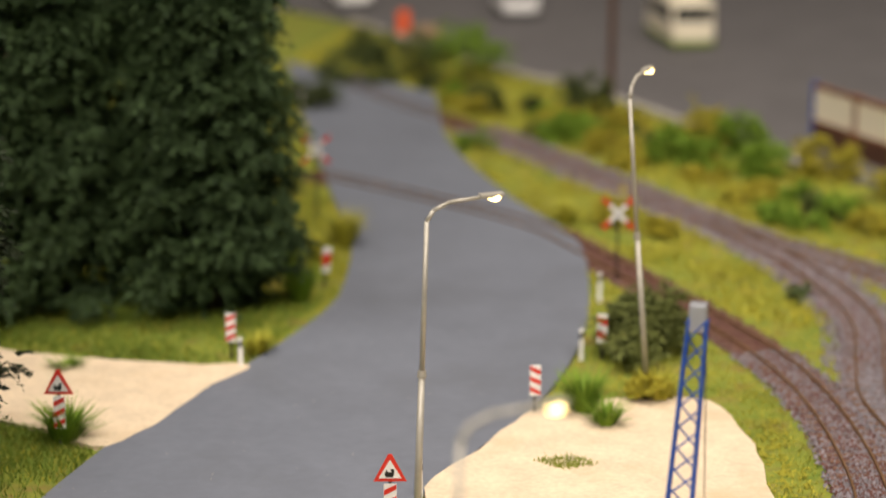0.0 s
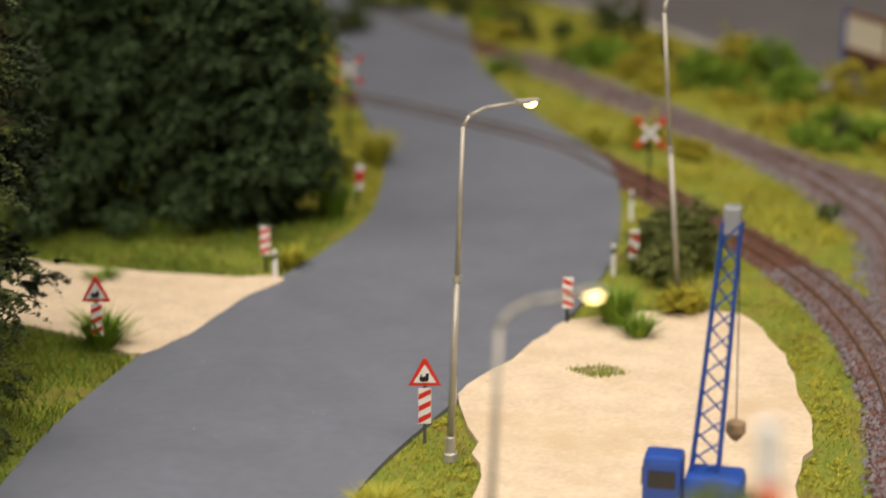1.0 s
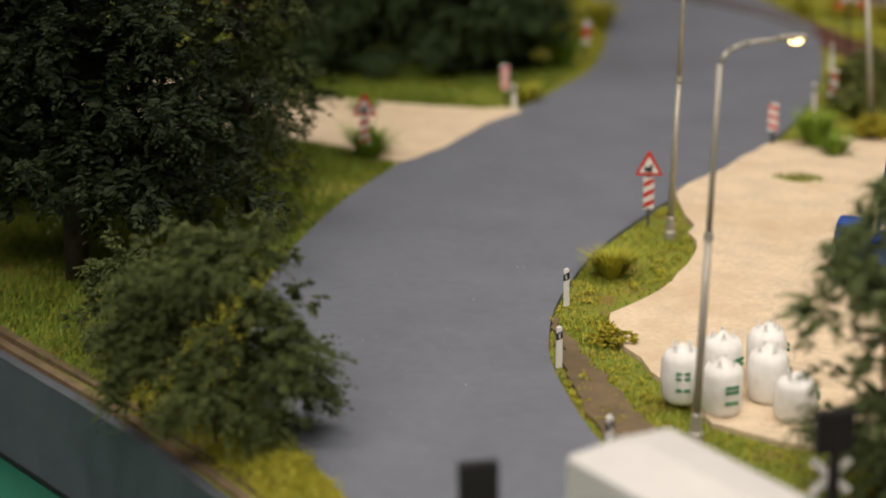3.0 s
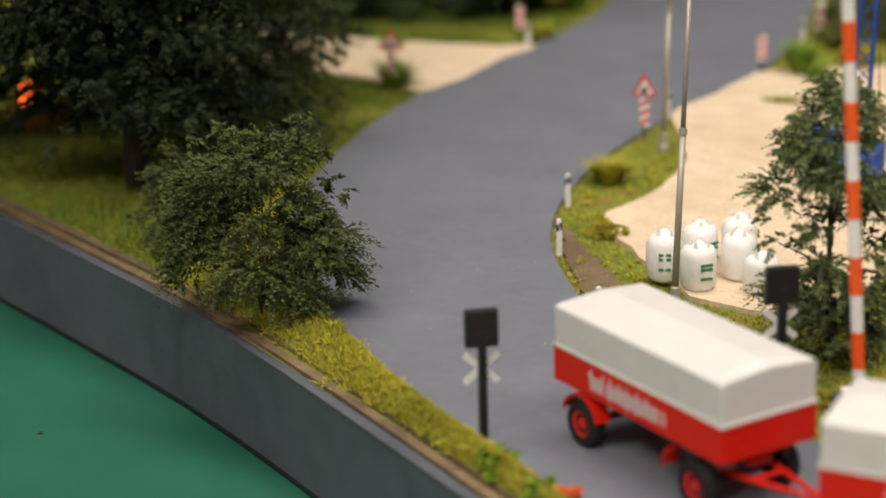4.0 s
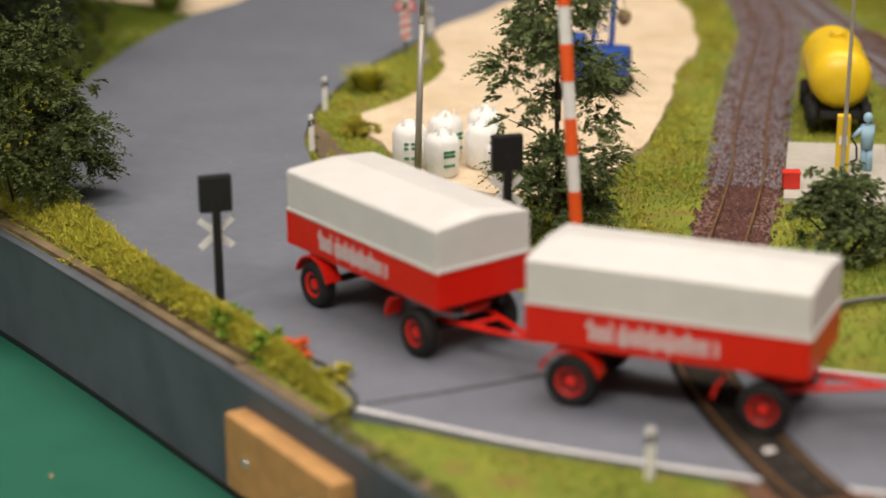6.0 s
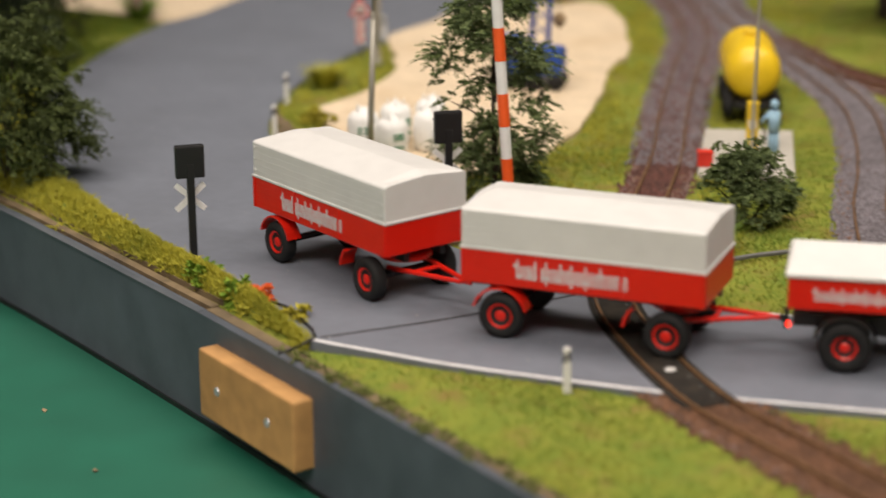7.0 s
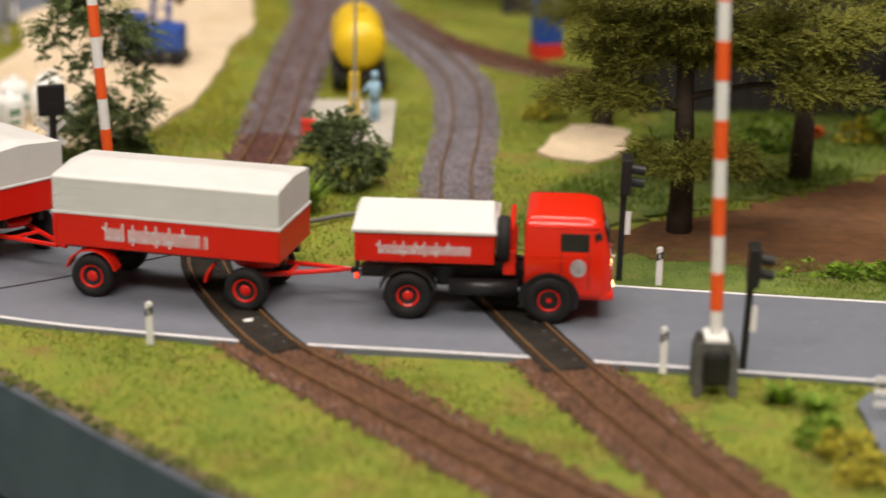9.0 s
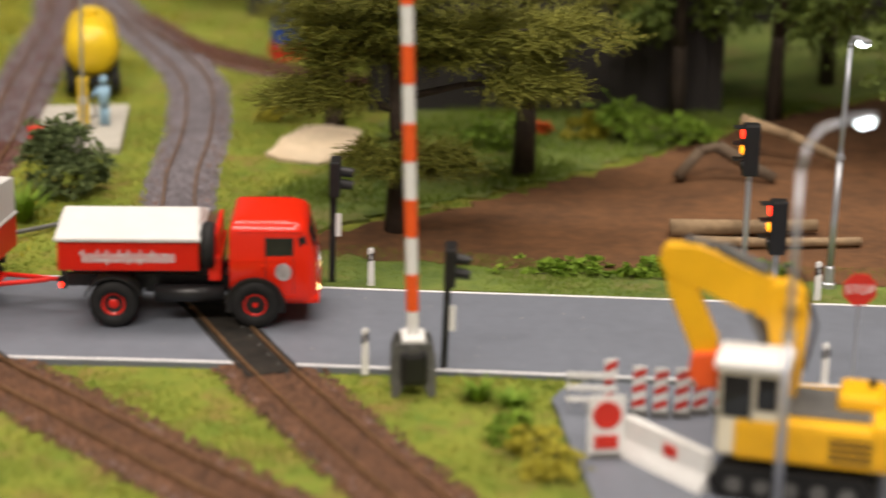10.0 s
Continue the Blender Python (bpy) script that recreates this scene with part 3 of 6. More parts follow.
def tree(name, x, y, h, radius, crown_from, mat, n, leaf, label, category, seed, narrow=None, clump=0.22, trunk_r=2.2, count=60, lean=(0, 0), limbs=12, droop=0.35, fill=False):
    rng = np.random.default_rng(seed)
    ob = thing(name, x, y, label, category, z=-2.0)
    narrow = narrow or (lambda u: math.sqrt(max(0.05, 1 - (2 * u - 0.85) ** 2 * 0.75)))
    cs, rs = lumps(rng, count, radius, radius, crown_from, h * 0.96, radius * clump, narrow)
    sprigs = lumps(rng, count // 2, radius * 1.1, radius * 1.1, crown_from, h, radius * clump * 0.45, narrow)
    cs, rs = cs + sprigs[0], rs + sprigs[1]
    cs = [(c[0] + lean[0] * c[2] / h, c[1] + lean[1] * c[2] / h, c[2]) for c in cs]
    bm = bmesh.new()
    mid = (lean[0] * 0.5 + rng.normal(0, 1), lean[1] * 0.5 + rng.normal(0, 1), h * 0.5)
    chain(bm, [(0, 0, 0), (mid[0] * 0.4, mid[1] * 0.4, h * 0.22), mid, (lean[0] * 0.9, lean[1] * 0.9, h * 0.9)], trunk_r, trunk_r * 0.25)
    part("trunk", bm, BARK, ob, smooth=True)
    for c in cs[:limbs]:
        z = max(crown_from * 0.7, c[2] - 0.35 * math.hypot(c[0], c[1]) - 4)
        root = Vector((lean[0] * z / h, lean[1] * z / h, z))
        part("limb", chain(bmesh.new(), [root, root.lerp(Vector(c), 0.5) + Vector((0, 0, 1.5)), Vector(c)], trunk_r * 0.35, trunk_r * 0.1, 6), BARK, ob, smooth=True)
    sprays("crown", cs, rs, n, leaf, mat, ob, seed + 50, droop)
    if fill:
        sprays("inner_crown", [(c[0] * 0.62, c[1] * 0.62, c[2]) for c in cs], rs, n // 3, leaf * 1.9, mat, ob, seed + 51, droop)
    return ob


def bush(name, x, y, h, rx, ry, mat, n, leaf, label, category, seed, count=16, z=-1.5, rz=0):
    rng = np.random.default_rng(seed)
    ob = thing(name, x, y, label, category, z=z, rz=rz)
    round_ = lambda u: math.sqrt(max(0.1, 1 - u * u * 0.8))
    big = 0.42 if count < 25 else 0.26
    cs, rs = lumps(rng, count, rx * 0.78, ry * 0.78, h * 0.15, h * 0.86, min(rx, ry, h) * big, round_)
    sprigs = lumps(rng, count // 2, rx * 0.98, ry * 0.98, h * 0.25, h * 1.02, min(rx, ry, h) * big * 0.4, round_)
    cs, rs = cs + sprigs[0], rs + sprigs[1]
    for c in cs[:5]:
        part("stem", chain(bmesh.new(), [(c[0] * 0.1, c[1] * 0.1, 0), (c[0] * 0.5, c[1] * 0.5, c[2] * 0.6), c], 0.5, 0.15, 6), BARK, ob)
    sprays("foliage", cs, rs, n, leaf, mat, ob, seed + 70, 0.3)
    return ob


def tuft(x, y, h, spread, mat, n, label, seed, z=-1.5):
    """A tuft of long grass blades fanning out of the ground."""
    rng = np.random.default_rng(seed)
    v, f = [], []
    for i in range(n):
        a, o = rng.uniform(0, 6.28), spread * 0.35 * math.sqrt(rng.uniform(0, 1))
        bx, by = o * math.cos(a), o * math.sin(a)
        hh, out = h * rng.uniform(0.45, 1.1), spread * rng.uniform(0.2, 1.55)
        dx, dy = math.cos(a) * out, math.sin(a) * out
        wx, wy = -math.sin(a) * 0.28, math.cos(a) * 0.28
        k = len(v)
        v += [(bx - wx, by - wy, 0), (bx + wx, by + wy, 0), (bx + dx * 0.45 + wx, by + dy * 0.45 + wy, hh * 0.65), (bx + dx * 0.45 - wx, by + dy * 0.45 - wy, hh * 0.65), (bx + dx, by + dy, hh)]
        f += [(k, k + 1, k + 2, k + 3), (k + 3, k + 2, k + 4)]
    ob = soup("grass_tuft", v, f, mat)
    ob.location = (x * MM, y * MM, z * MM)
    return tagged(ob, label, "grass tuft", "tufts of long grass")


# large conifers left of the road
cone = lambda u: 1.0 - 0.55 * u
CONIFER = "tall dense dark-green conifer beside the farm track"
tree("conifer", -422, 774, 290, 33, 8, PINE, 150000, 1.9, CONIFER, "tree", 1, cone, 0.21, 4, 640, limbs=10, droop=0.5, fill=True)
tree("conifer", -484, 764, 280, 34, 8, PINE, 140000, 1.9, "tall dense dark-green conifer close to its neighbour", "tree", 2, cone, 0.21, 4, 620, limbs=10, droop=0.5, fill=True)
tree("conifer", -480, 850, 300, 40, 8, PINE, 40000, 2.8, "tall dense dark-green conifer in the row behind", "tree", 3, cone, 0.26, 4, 260, limbs=6, fill=True)
# broadleaf trees by the near bend
tree("broadleaf_tree", -430, 535, 150, 24, 4, SHRUB, 26000, 1.4, "loose hanging green broadleaf tree at the road", "tree", 4, lambda u: 0.95 - 0.3 * u, 0.3, 1.6, 130, limbs=14)
tree("broadleaf_tree", -455, 462, 185, 58, 30, OAKSHADE, 44000, 2.3, "spreading broadleaf tree on the bank in shade-dark green", "tree", 5, lambda u: 1.0 - 0.2 * u, 0.22, 4, 190, limbs=18, fill=True)
tree("broadleaf_tree", -520, 540, 180, 54, 26, OAKSHADE, 20000, 2.8, "spreading broadleaf tree in the wood in shade-dark green", "tree", 6, None, 0.24, 4, 140, limbs=14, fill=True)
tree("broadleaf_tree", -462, 600, 140, 30, 12, OAKSHADE, 10000, 2.4, "broadleaf tree at the wood's edge in shade-dark green", "tree", 7, None, 0.3, 3, 80, fill=True)
tree("broadleaf_tree", -570, 470, 170, 55, 25, OAKSHADE, 15000, 3.0, "broadleaf tree near the board in shade-dark green", "tree", 8, None, 0.24, 4, 110, fill=True)
bush("shrub", -359, 357, 58, 33, 26, SHRUB, 40000, 1.25, "dense mid-green shrub overhanging the road", "shrub", 9, 75)
bush("shrub", -405, 405, 34, 26, 16, SHRUB, 12000, 1.2, "low green shrub on the bank", "shrub", 10, 30)
# sapling by the barrier and planting between the tracks
tree("sapling", -199, 365, 80, 17, 8, BLUEGREEN, 27000, 1.25, "slender leafy sapling behind the crossing signal", "tree", 11, None, 0.34, 1.2, 66, limbs=22)
bush("shrub", -121, 364, 25, 18, 12, BLUEGREEN, 16000, 1.1, "low blue-green bush in front of the concrete slab", "shrub", 12, 70)
# bushes along the upper verge
bush("shrub", -252, 758, 23, 20, 34, OLIVE, 13000, 1.6, "dark olive shrub behind the marker posts", "shrub", 13, 46)
bush("shrub", -205, 838, 7, 7, 6, BLUEGREEN, 500, 1.6, "tiny dark shrub between the tracks", "shrub", 14, 6)
for i, (x, y, h, r, m) in enumerate([(-245, 700, 12, 7, MUSTARD), (-290, 945, 12, 12, MUSTARD), (-268, 925, 9, 8, MUSTARD), (-340, 1120, 16, 16, LIME), (-312, 1145, 15, 14, MUSTARD), (-282, 1085, 18, 14, LIME), (-262, 1070, 17, 13, LIME), (-270, 1120, 24, 16, MUSTARD), (-245, 1100, 22, 14, LIME), (-230, 1060, 14, 14, LIME), (-200, 1060, 22, 18, MUSTARD), (-340, 1190, 24, 18, SHRUB), (-300, 1060, 8, 10, MUSTARD), (-430, 1290, 42, 26, LIME), (-460, 1290, 30, 26, SHRUB), (-495, 1270, 24, 24, SHRUB), (-500, 1180, 18, 20, SHRUB), (-505, 1350, 24, 25, SHRUB), (-230, 1020, 6, 10, MUSTARD), (-160, 1020, 20, 16, MUSTARD), (-190, 985, 8, 8, MUSTARD)]):
    bush("shrub", x, y, h, r, r, m, 1500 if r < 14 else 3000, 2.2, "rounded verge shrub of loose foliage", "shrub", 20 + i, 12)
rng = np.random.default_rng(404)
for i in range(64):
    u, v = rng.uniform(0, 1), rng.uniform(-1, 1)
    x, y = -470 + 330 * u, 1235 - 330 * u + 62 * v
    if abs(np.hypot(up[:, 0] - x, up[:, 1] - y).min()) < 24 or inside(np.array([x]), np.array([y]), curve(LOT_SHAPE, 8, True))[0] or on_road(x, y):
        continue
    r = rng.uniform(6, 13)
    bush("shrub", x, y, r * rng.uniform(0.7, 1.2), r, r * 0.9, (MUSTARD, LIME, MUSTARD, MUSTARD, LIME, SHRUB)[i % 6], 1100, 1.9, "loose low shrub on the upper verge", "shrub", 500 + i, 9)
for i, (x, y, h, s, m, n) in enumerate([(-393, 792, 17, 8, LIME, 170), (-398, 878, 17, 9, MUSTARD, 120), (-264, 684, 15, 8, LIME, 170), (-255, 672, 10, 6, LIME, 90), (-242, 702, 12, 7, MUSTARD, 90), (-311, 940, 12, 7, MUSTARD, 70), (-388, 722, 9, 6, MUSTARD, 90), (-420, 622, 13, 9, LIME, 170), (-299, 512, 9.5, 7, MUSTARD, 220), (-129, 334, 10, 7, LIME, 170), (-165, 308, 9, 5, LIME, 90), (-184, 303, 7, 4, MUSTARD, 40), (9, 195, 5, 4, LIME, 90), (17, 191, 4, 4, LIME, 70), (-412, 830, 14, 8, LIME, 120), (-402, 850, 14, 7, MUSTARD, 80), (-448, 690, 6, 6, LIME, 60)]):
    tuft(x, y, h, s, GRASSYELLOW if m is MUSTARD else m, int(n * 1.6), "tuft of long fresh grass blades", 100 + i)


# ---- short turf fibres ----
def turf(name, seed, n, xr, yr, mat, h, label, avoid, only=None, wide=0.3, lift=0.0):
    rng = np.random.default_rng(seed)
    x, y = rng.uniform(*xr, n), rng.uniform(*yr, n)
    ok = y > edge_at(x) + np.where(x > -222, 1.4, 9)
    for poly in avoid:
        ok &= ~inside(x, y, poly)
    if only is not None:
        ok &= inside(x, y, only)
    for line in (one, two, up, side, back):
        for a, b in zip(line[:-1:2], line[2::2]):
            mx, my = (a + b) / 2
            ok &= (x - mx) ** 2 + (y - my) ** 2 > 13.0 ** 2
    dens = np.sin(x * 0.11 + 2 * np.sin(y * 0.06)) + np.sin(y * 0.13 + x * 0.05)
    ok &= rng.uniform(-2.2, 1.2, n) < dens
    x, y = x[ok], y[ok]
    n = len(x)
    z = ground_z(x, y) + lift
    a = rng.uniform(0, 6.28, n)
    hh = h * rng.uniform(0.5, 1.3, n)
    lean = rng.normal(0, 0.45, (n, 2)) * hh[:, None]
    w = np.stack([np.cos(a), np.sin(a)], 1) * wide
    v = np.empty((n, 3, 3))
    v[:, 0] = np.stack([x - w[:, 0], y - w[:, 1], z - 0.2], 1)
    v[:, 1] = np.stack([x + w[:, 0], y + w[:, 1], z - 0.2], 1)
    v[:, 2] = np.stack([x + lean[:, 0], y + lean[:, 1], z + hh], 1)
    ob = soup(name, v.reshape(-1, 3), np.arange(3 * n).reshape(n, 3).tolist(), mat)
    return tagged(ob, label, "grass", kind="stuff")


soft = lambda pts: curve(pts, 8, True)
VERGE = [(-60, 272), (0, 270), (300, 250), (300, 300), (60, 297), (-44, 314)]
AVOID = [road_outline, VERGE, soft(LAWN_BACK), soft(SAND_RIGHT), soft(SAND_LEFT), soft(LOT_SHAPE), soft(SOIL_RIGHT), soft(YARD)]
turf("turf_fibres", 1, 330000, (-330, 120), (0, 720), GRASS, 1.0, "short yellow-green static grass on the verges", AVOID)
turf("turf_fibres", 2, 150000, (-330, 130), (0, 480), GRASSNEAR, 0.95, "short green static grass on the verges", AVOID)
turf("turf_fibres", 7, 40000, (-50, 130), (268, 320), GRASSGREEN, 1.6, "short dark static grass on the verge", [road_outline], VERGE)
turf("turf_fibres", 8, 70000, (-64, 200), (300, 500), GRASSGREEN, 2.2, "green static grass on the lawn", [soft(SOIL_RIGHT)], soft(LAWN_BACK), lift=0.6)
turf("turf_fibres", 3, 90000, (-560, -385), (380, 800), GRASSGREEN, 2.8, "green static grass below the trees", AVOID)
turf("turf_fibres", 4, 150000, (-560, -120), (300, 1000), GRASSYELLOW, 1.5, "yellow-green static grass along the bend", AVOID)
turf("turf_fibres", 5, 110000, (-560, -60), (800, 1500), GRASSYELLOW, 3.2, "long yellow-green grass along the upper track", AVOID, wide=0.5)
sand_tuft_x = [(-272, 634), (-262, 628), (-251, 635), (-262, 640)]
turf("turf_fibres", 6, 3500, (-280, -244), (618, 648), GRASS, 1.3, "small patch of moss on the sand", [], soft(sand_tuft_x), lift=1.5)


# ---- the lorry and its two trailers ----
def wheel(parent, x, y, r, w, out, hub=0.56):
    """A tyre with rounded shoulders and a red dished rim; out is +1 or -1, the side that shows."""
    m = pose(x, y, r, -90 * out)
    prof = [(r * 0.5, -w / 2), (r * 0.86, -w / 2), (r * 0.97, -w * 0.36), (r, -w * 0.15), (r, w * 0.15), (r * 0.97, w * 0.36), (r * 0.86, w / 2), (r * (hub + 0.04), w / 2), (r * (hub - 0.01), w * 0.3)]
    ty = part("wheel", lathe(bmesh.new(), prof, 28, m), TYRE, parent, "black rubber tyre with red rim", True)
    rim = [(r * hub, w * 0.05), (r * hub, w * 0.42), (r * hub * 0.9, w * 0.42), (r * hub * 0.75, w * 0.22), (r * hub * 0.52, w * 0.22), (r * hub * 0.4, w * 0.34), (r * hub * 0.18, w * 0.36)]
    part("rim", lathe(bmesh.new(), rim, 20, m), RED, ty, "red rim", True)
    return ty


def lettering(parent, x0, x1, y, z, h, out):
    """Silver strokes where the maker's name is printed: heavy uprights with slanted feet and a few tall ones."""
    bm = bmesh.new()
    rng = random.Random(5)
    pitch = (x1 - x0) / 31.0
    tall, gaps = (0, 5, 8, 12, 15, 19, 23), (3, 7, 11, 14, 18, 22, 27)
    for k in range(31):
        x = x0 + (k + 0.5) * pitch
        top = h if k in tall else h * 0.72
        w = pitch * (0.66 if k in gaps else 0.58)
        low = -h * 0.16 if k in (8, 15, 19) else 0.0
        prism(bm, [(x - w / 2, z + low + w * 0.35), (x, z + low), (x + w / 2, z + low + w * 0.35), (x + w / 2, z + top - w * 0.5), (x + w * 0.1, z + top), (x - w / 2, z + top - w * 0.3)], y - 0.06, y + 0.06)
        if k in gaps or k in tall:
            zz = z + (h * 0.52 if rng.random() < 0.6 else h * 0.1)
            prism(bm, [(x, zz), (x + pitch, zz + h * 0.07), (x + pitch, zz + h * 0.20), (x, zz + h * 0.13)], y - 0.05, y + 0.05)
    prism(bm, [(x0 - pitch * 0.7, z + h * 0.62), (x0 + pitch * 0.3, z + h * 0.55), (x0 + pitch * 0.3, z + h * 0.7), (x0 - pitch * 0.5, z + h * 0.8)], y - 0.05, y + 0.05)
    return part("print", bm, SILVER, parent, "silver printed strokes")


def mudguard(parent, x, y, r, w, a0, a1, mat):
    bm = bmesh.new()
    n = 10
    pts = [(x + math.cos(math.radians(a0 + (a1 - a0) * i / n)) * r, math.sin(math.radians(a0 + (a1 - a0) * i / n)) * r + 6.2) for i in range(n + 1)]
    outer = [(x + (p[0] - x) * 1.07, 6.2 + (p[1] - 6.2) * 1.07) for p in pts]
    prism(bm, pts + outer[::-1], y - w / 2, y + w / 2)
    part("mudguard", bm, mat, parent, smooth=False)


def tarp(parent, x0, x1, half, z0, z1, ridge, hip, flat=3.0):
    """A tarpaulin hood: walls, eaves and a shallow roof with its ridge along x."""
    bm = bmesh.new()
    prof = [(-half, z0), (-half, z1), (-half * 0.93, z1 + 0.5), (-flat, ridge), (flat, ridge), (half * 0.93, z1 + 0.5), (half, z1), (half, z0)]
    rings = []
    for x, k in ((x0, 0), (x0 + hip, 1), (x1 - hip, 1), (x1, 0)):
        ring = []
        for y, z in prof:
            zz = z if z <= z1 + 0.6 else (z if k else z1 + (z - z1) * 0.55)
            ring.append(bm.verts.new((x, y, zz)))
        rings.append(ring)
    for a, b in zip(rings, rings[1:]):
        for k in range(len(prof) - 1):
            bm.faces.new((a[k], a[k + 1], b[k + 1], b[k]))
        bm.faces.new((a[-1], a[0], b[0], b[-1]))
    bm.faces.new(rings[0])
    bm.faces.new(rings[-1][::-1])
    bmesh.ops.bevel(bm, geom=[e for e in bm.edges], offset=0.25, segments=1, affect="EDGES")
    return part("tarpaulin", bm, TARP, parent, "off-white plastic tarpaulin hood")


def trailer(rear, front, aim, label):
    rear, front = np.array(rear, float), np.array(front, float)
    ang = math.degrees(math.atan2(*(front - rear)[::-1]))
    ob = thing("trailer", rear[0], rear[1], label, "trailer", ang, group="brewery trailers")
    x0, x1, hw = -10.4, 52.8, 13.6
    bm = B((x0 + x1) / 2, 0, 14.2, x1 - x0, 2 * hw, 9.0, 0.4)
    body = part("body", bm, RED, ob, "red plank-sided body")
    for s in (1, -1):
        for k in range(6):
            part("plank_joint", B((x0 + x1) / 2, s * (hw + 0.02), 15.2 + k * 1.35, x1 - x0 - 1.4, 0.07, 0.12), RED, body)
        for x in (x0 + 0.7, x0 + 21, x0 + 42, x1 - 0.7):
            part("stake", B(x, s * (hw + 0.08), 14.4, 0.9, 0.35, 8.6), RED, body)
        lettering(body, 4.4, 33.4, s * (hw + 0.12), 16.4, 5.2, s)
        for x in (x0 + 1.2, x1 - 1.2):
            for z in (25, 28.2, 31.4):
                part("hinge", B(x, s * (hw + 0.05), z, 0.7, 0.3, 0.5), TARP, body)
    hood = tarp(ob, x0 + 0.15, x1 - 0.15, hw - 0.1, 23.3, 33.0, 35.4, 4.0, 0.5)
    for s in (1, -1):
        for k in range(5):
            part("tarpaulin_fold", B((x0 + x1) / 2, s * (hw - 0.05), 25.0 + k * 1.75, x1 - x0 - 4, 0.05, 0.22), TARP, hood)
    part("rim_strip", B((x0 + x1) / 2, 0, 23.0, x1 - x0 + 0.5, 2 * hw + 0.5, 0.7, 0.2), TARP, hood)
    part("chassis", box(B(21, 6, 11.6, 62, 1.6, 2.8), 21, -6, 11.6, 62, 1.6, 2.8), BLACK, ob)
    for x in (0, 43):
        part("axle", C((x, -10, 5.9), (x, 10, 5.9), 1.0), BLACK, ob)
        part("spring", box(B(x, 7.5, 7.2, 10, 1.2, 1.0, 0.3), x, -7.5, 7.2, 10, 1.2, 1.0, 0.3), BLACK, ob)
        for s in (1, -1):
            wheel(ob, x, s * 11.6, 5.9, 4.0, s)
    for s in (1, -1):
        mudguard(ob, 0, s * 11.6, 6.9, 4.4, 15, 165, RED)
        mudguard(ob, 41, s * 11.6, 8.6, 4.4, 140, 172, RED)
    part("turntable", lathe(bmesh.new(), [(7, 10.2), (7.4, 10.6), (7.4, 11.6), (7, 12)], 24, pose(43, 0, 0)), RED, ob)
    part("light_bar", box(B(x0 - 0.4, 8, 12.4, 0.8, 3, 1.6, 0.2), x0 - 0.4, -8, 12.4, 0.8, 3, 1.6, 0.2), RED, ob)
    local = Matrix.Rotation(math.radians(-ang), 2) @ Vector((np.array(aim, float) - rear).tolist())
    bar = bmesh.new()
    for s in (1, -1):
        tube(bar, (44, s * 6.5, 8.2), (local.x - 3, local.y + s * 0.8, 8.6), 0.75, 0.65, 8)
    tube(bar, (52, -4.2, 8.3), (52, 4.2, 8.3), 0.6, 0.6, 8)
    tube(bar, (local.x - 4, local.y, 8.6), (local.x, local.y, 8.8), 0.7, 0.6, 8)
    part("drawbar", bar, RED, ob, "red triangular drawbar")
    return ob


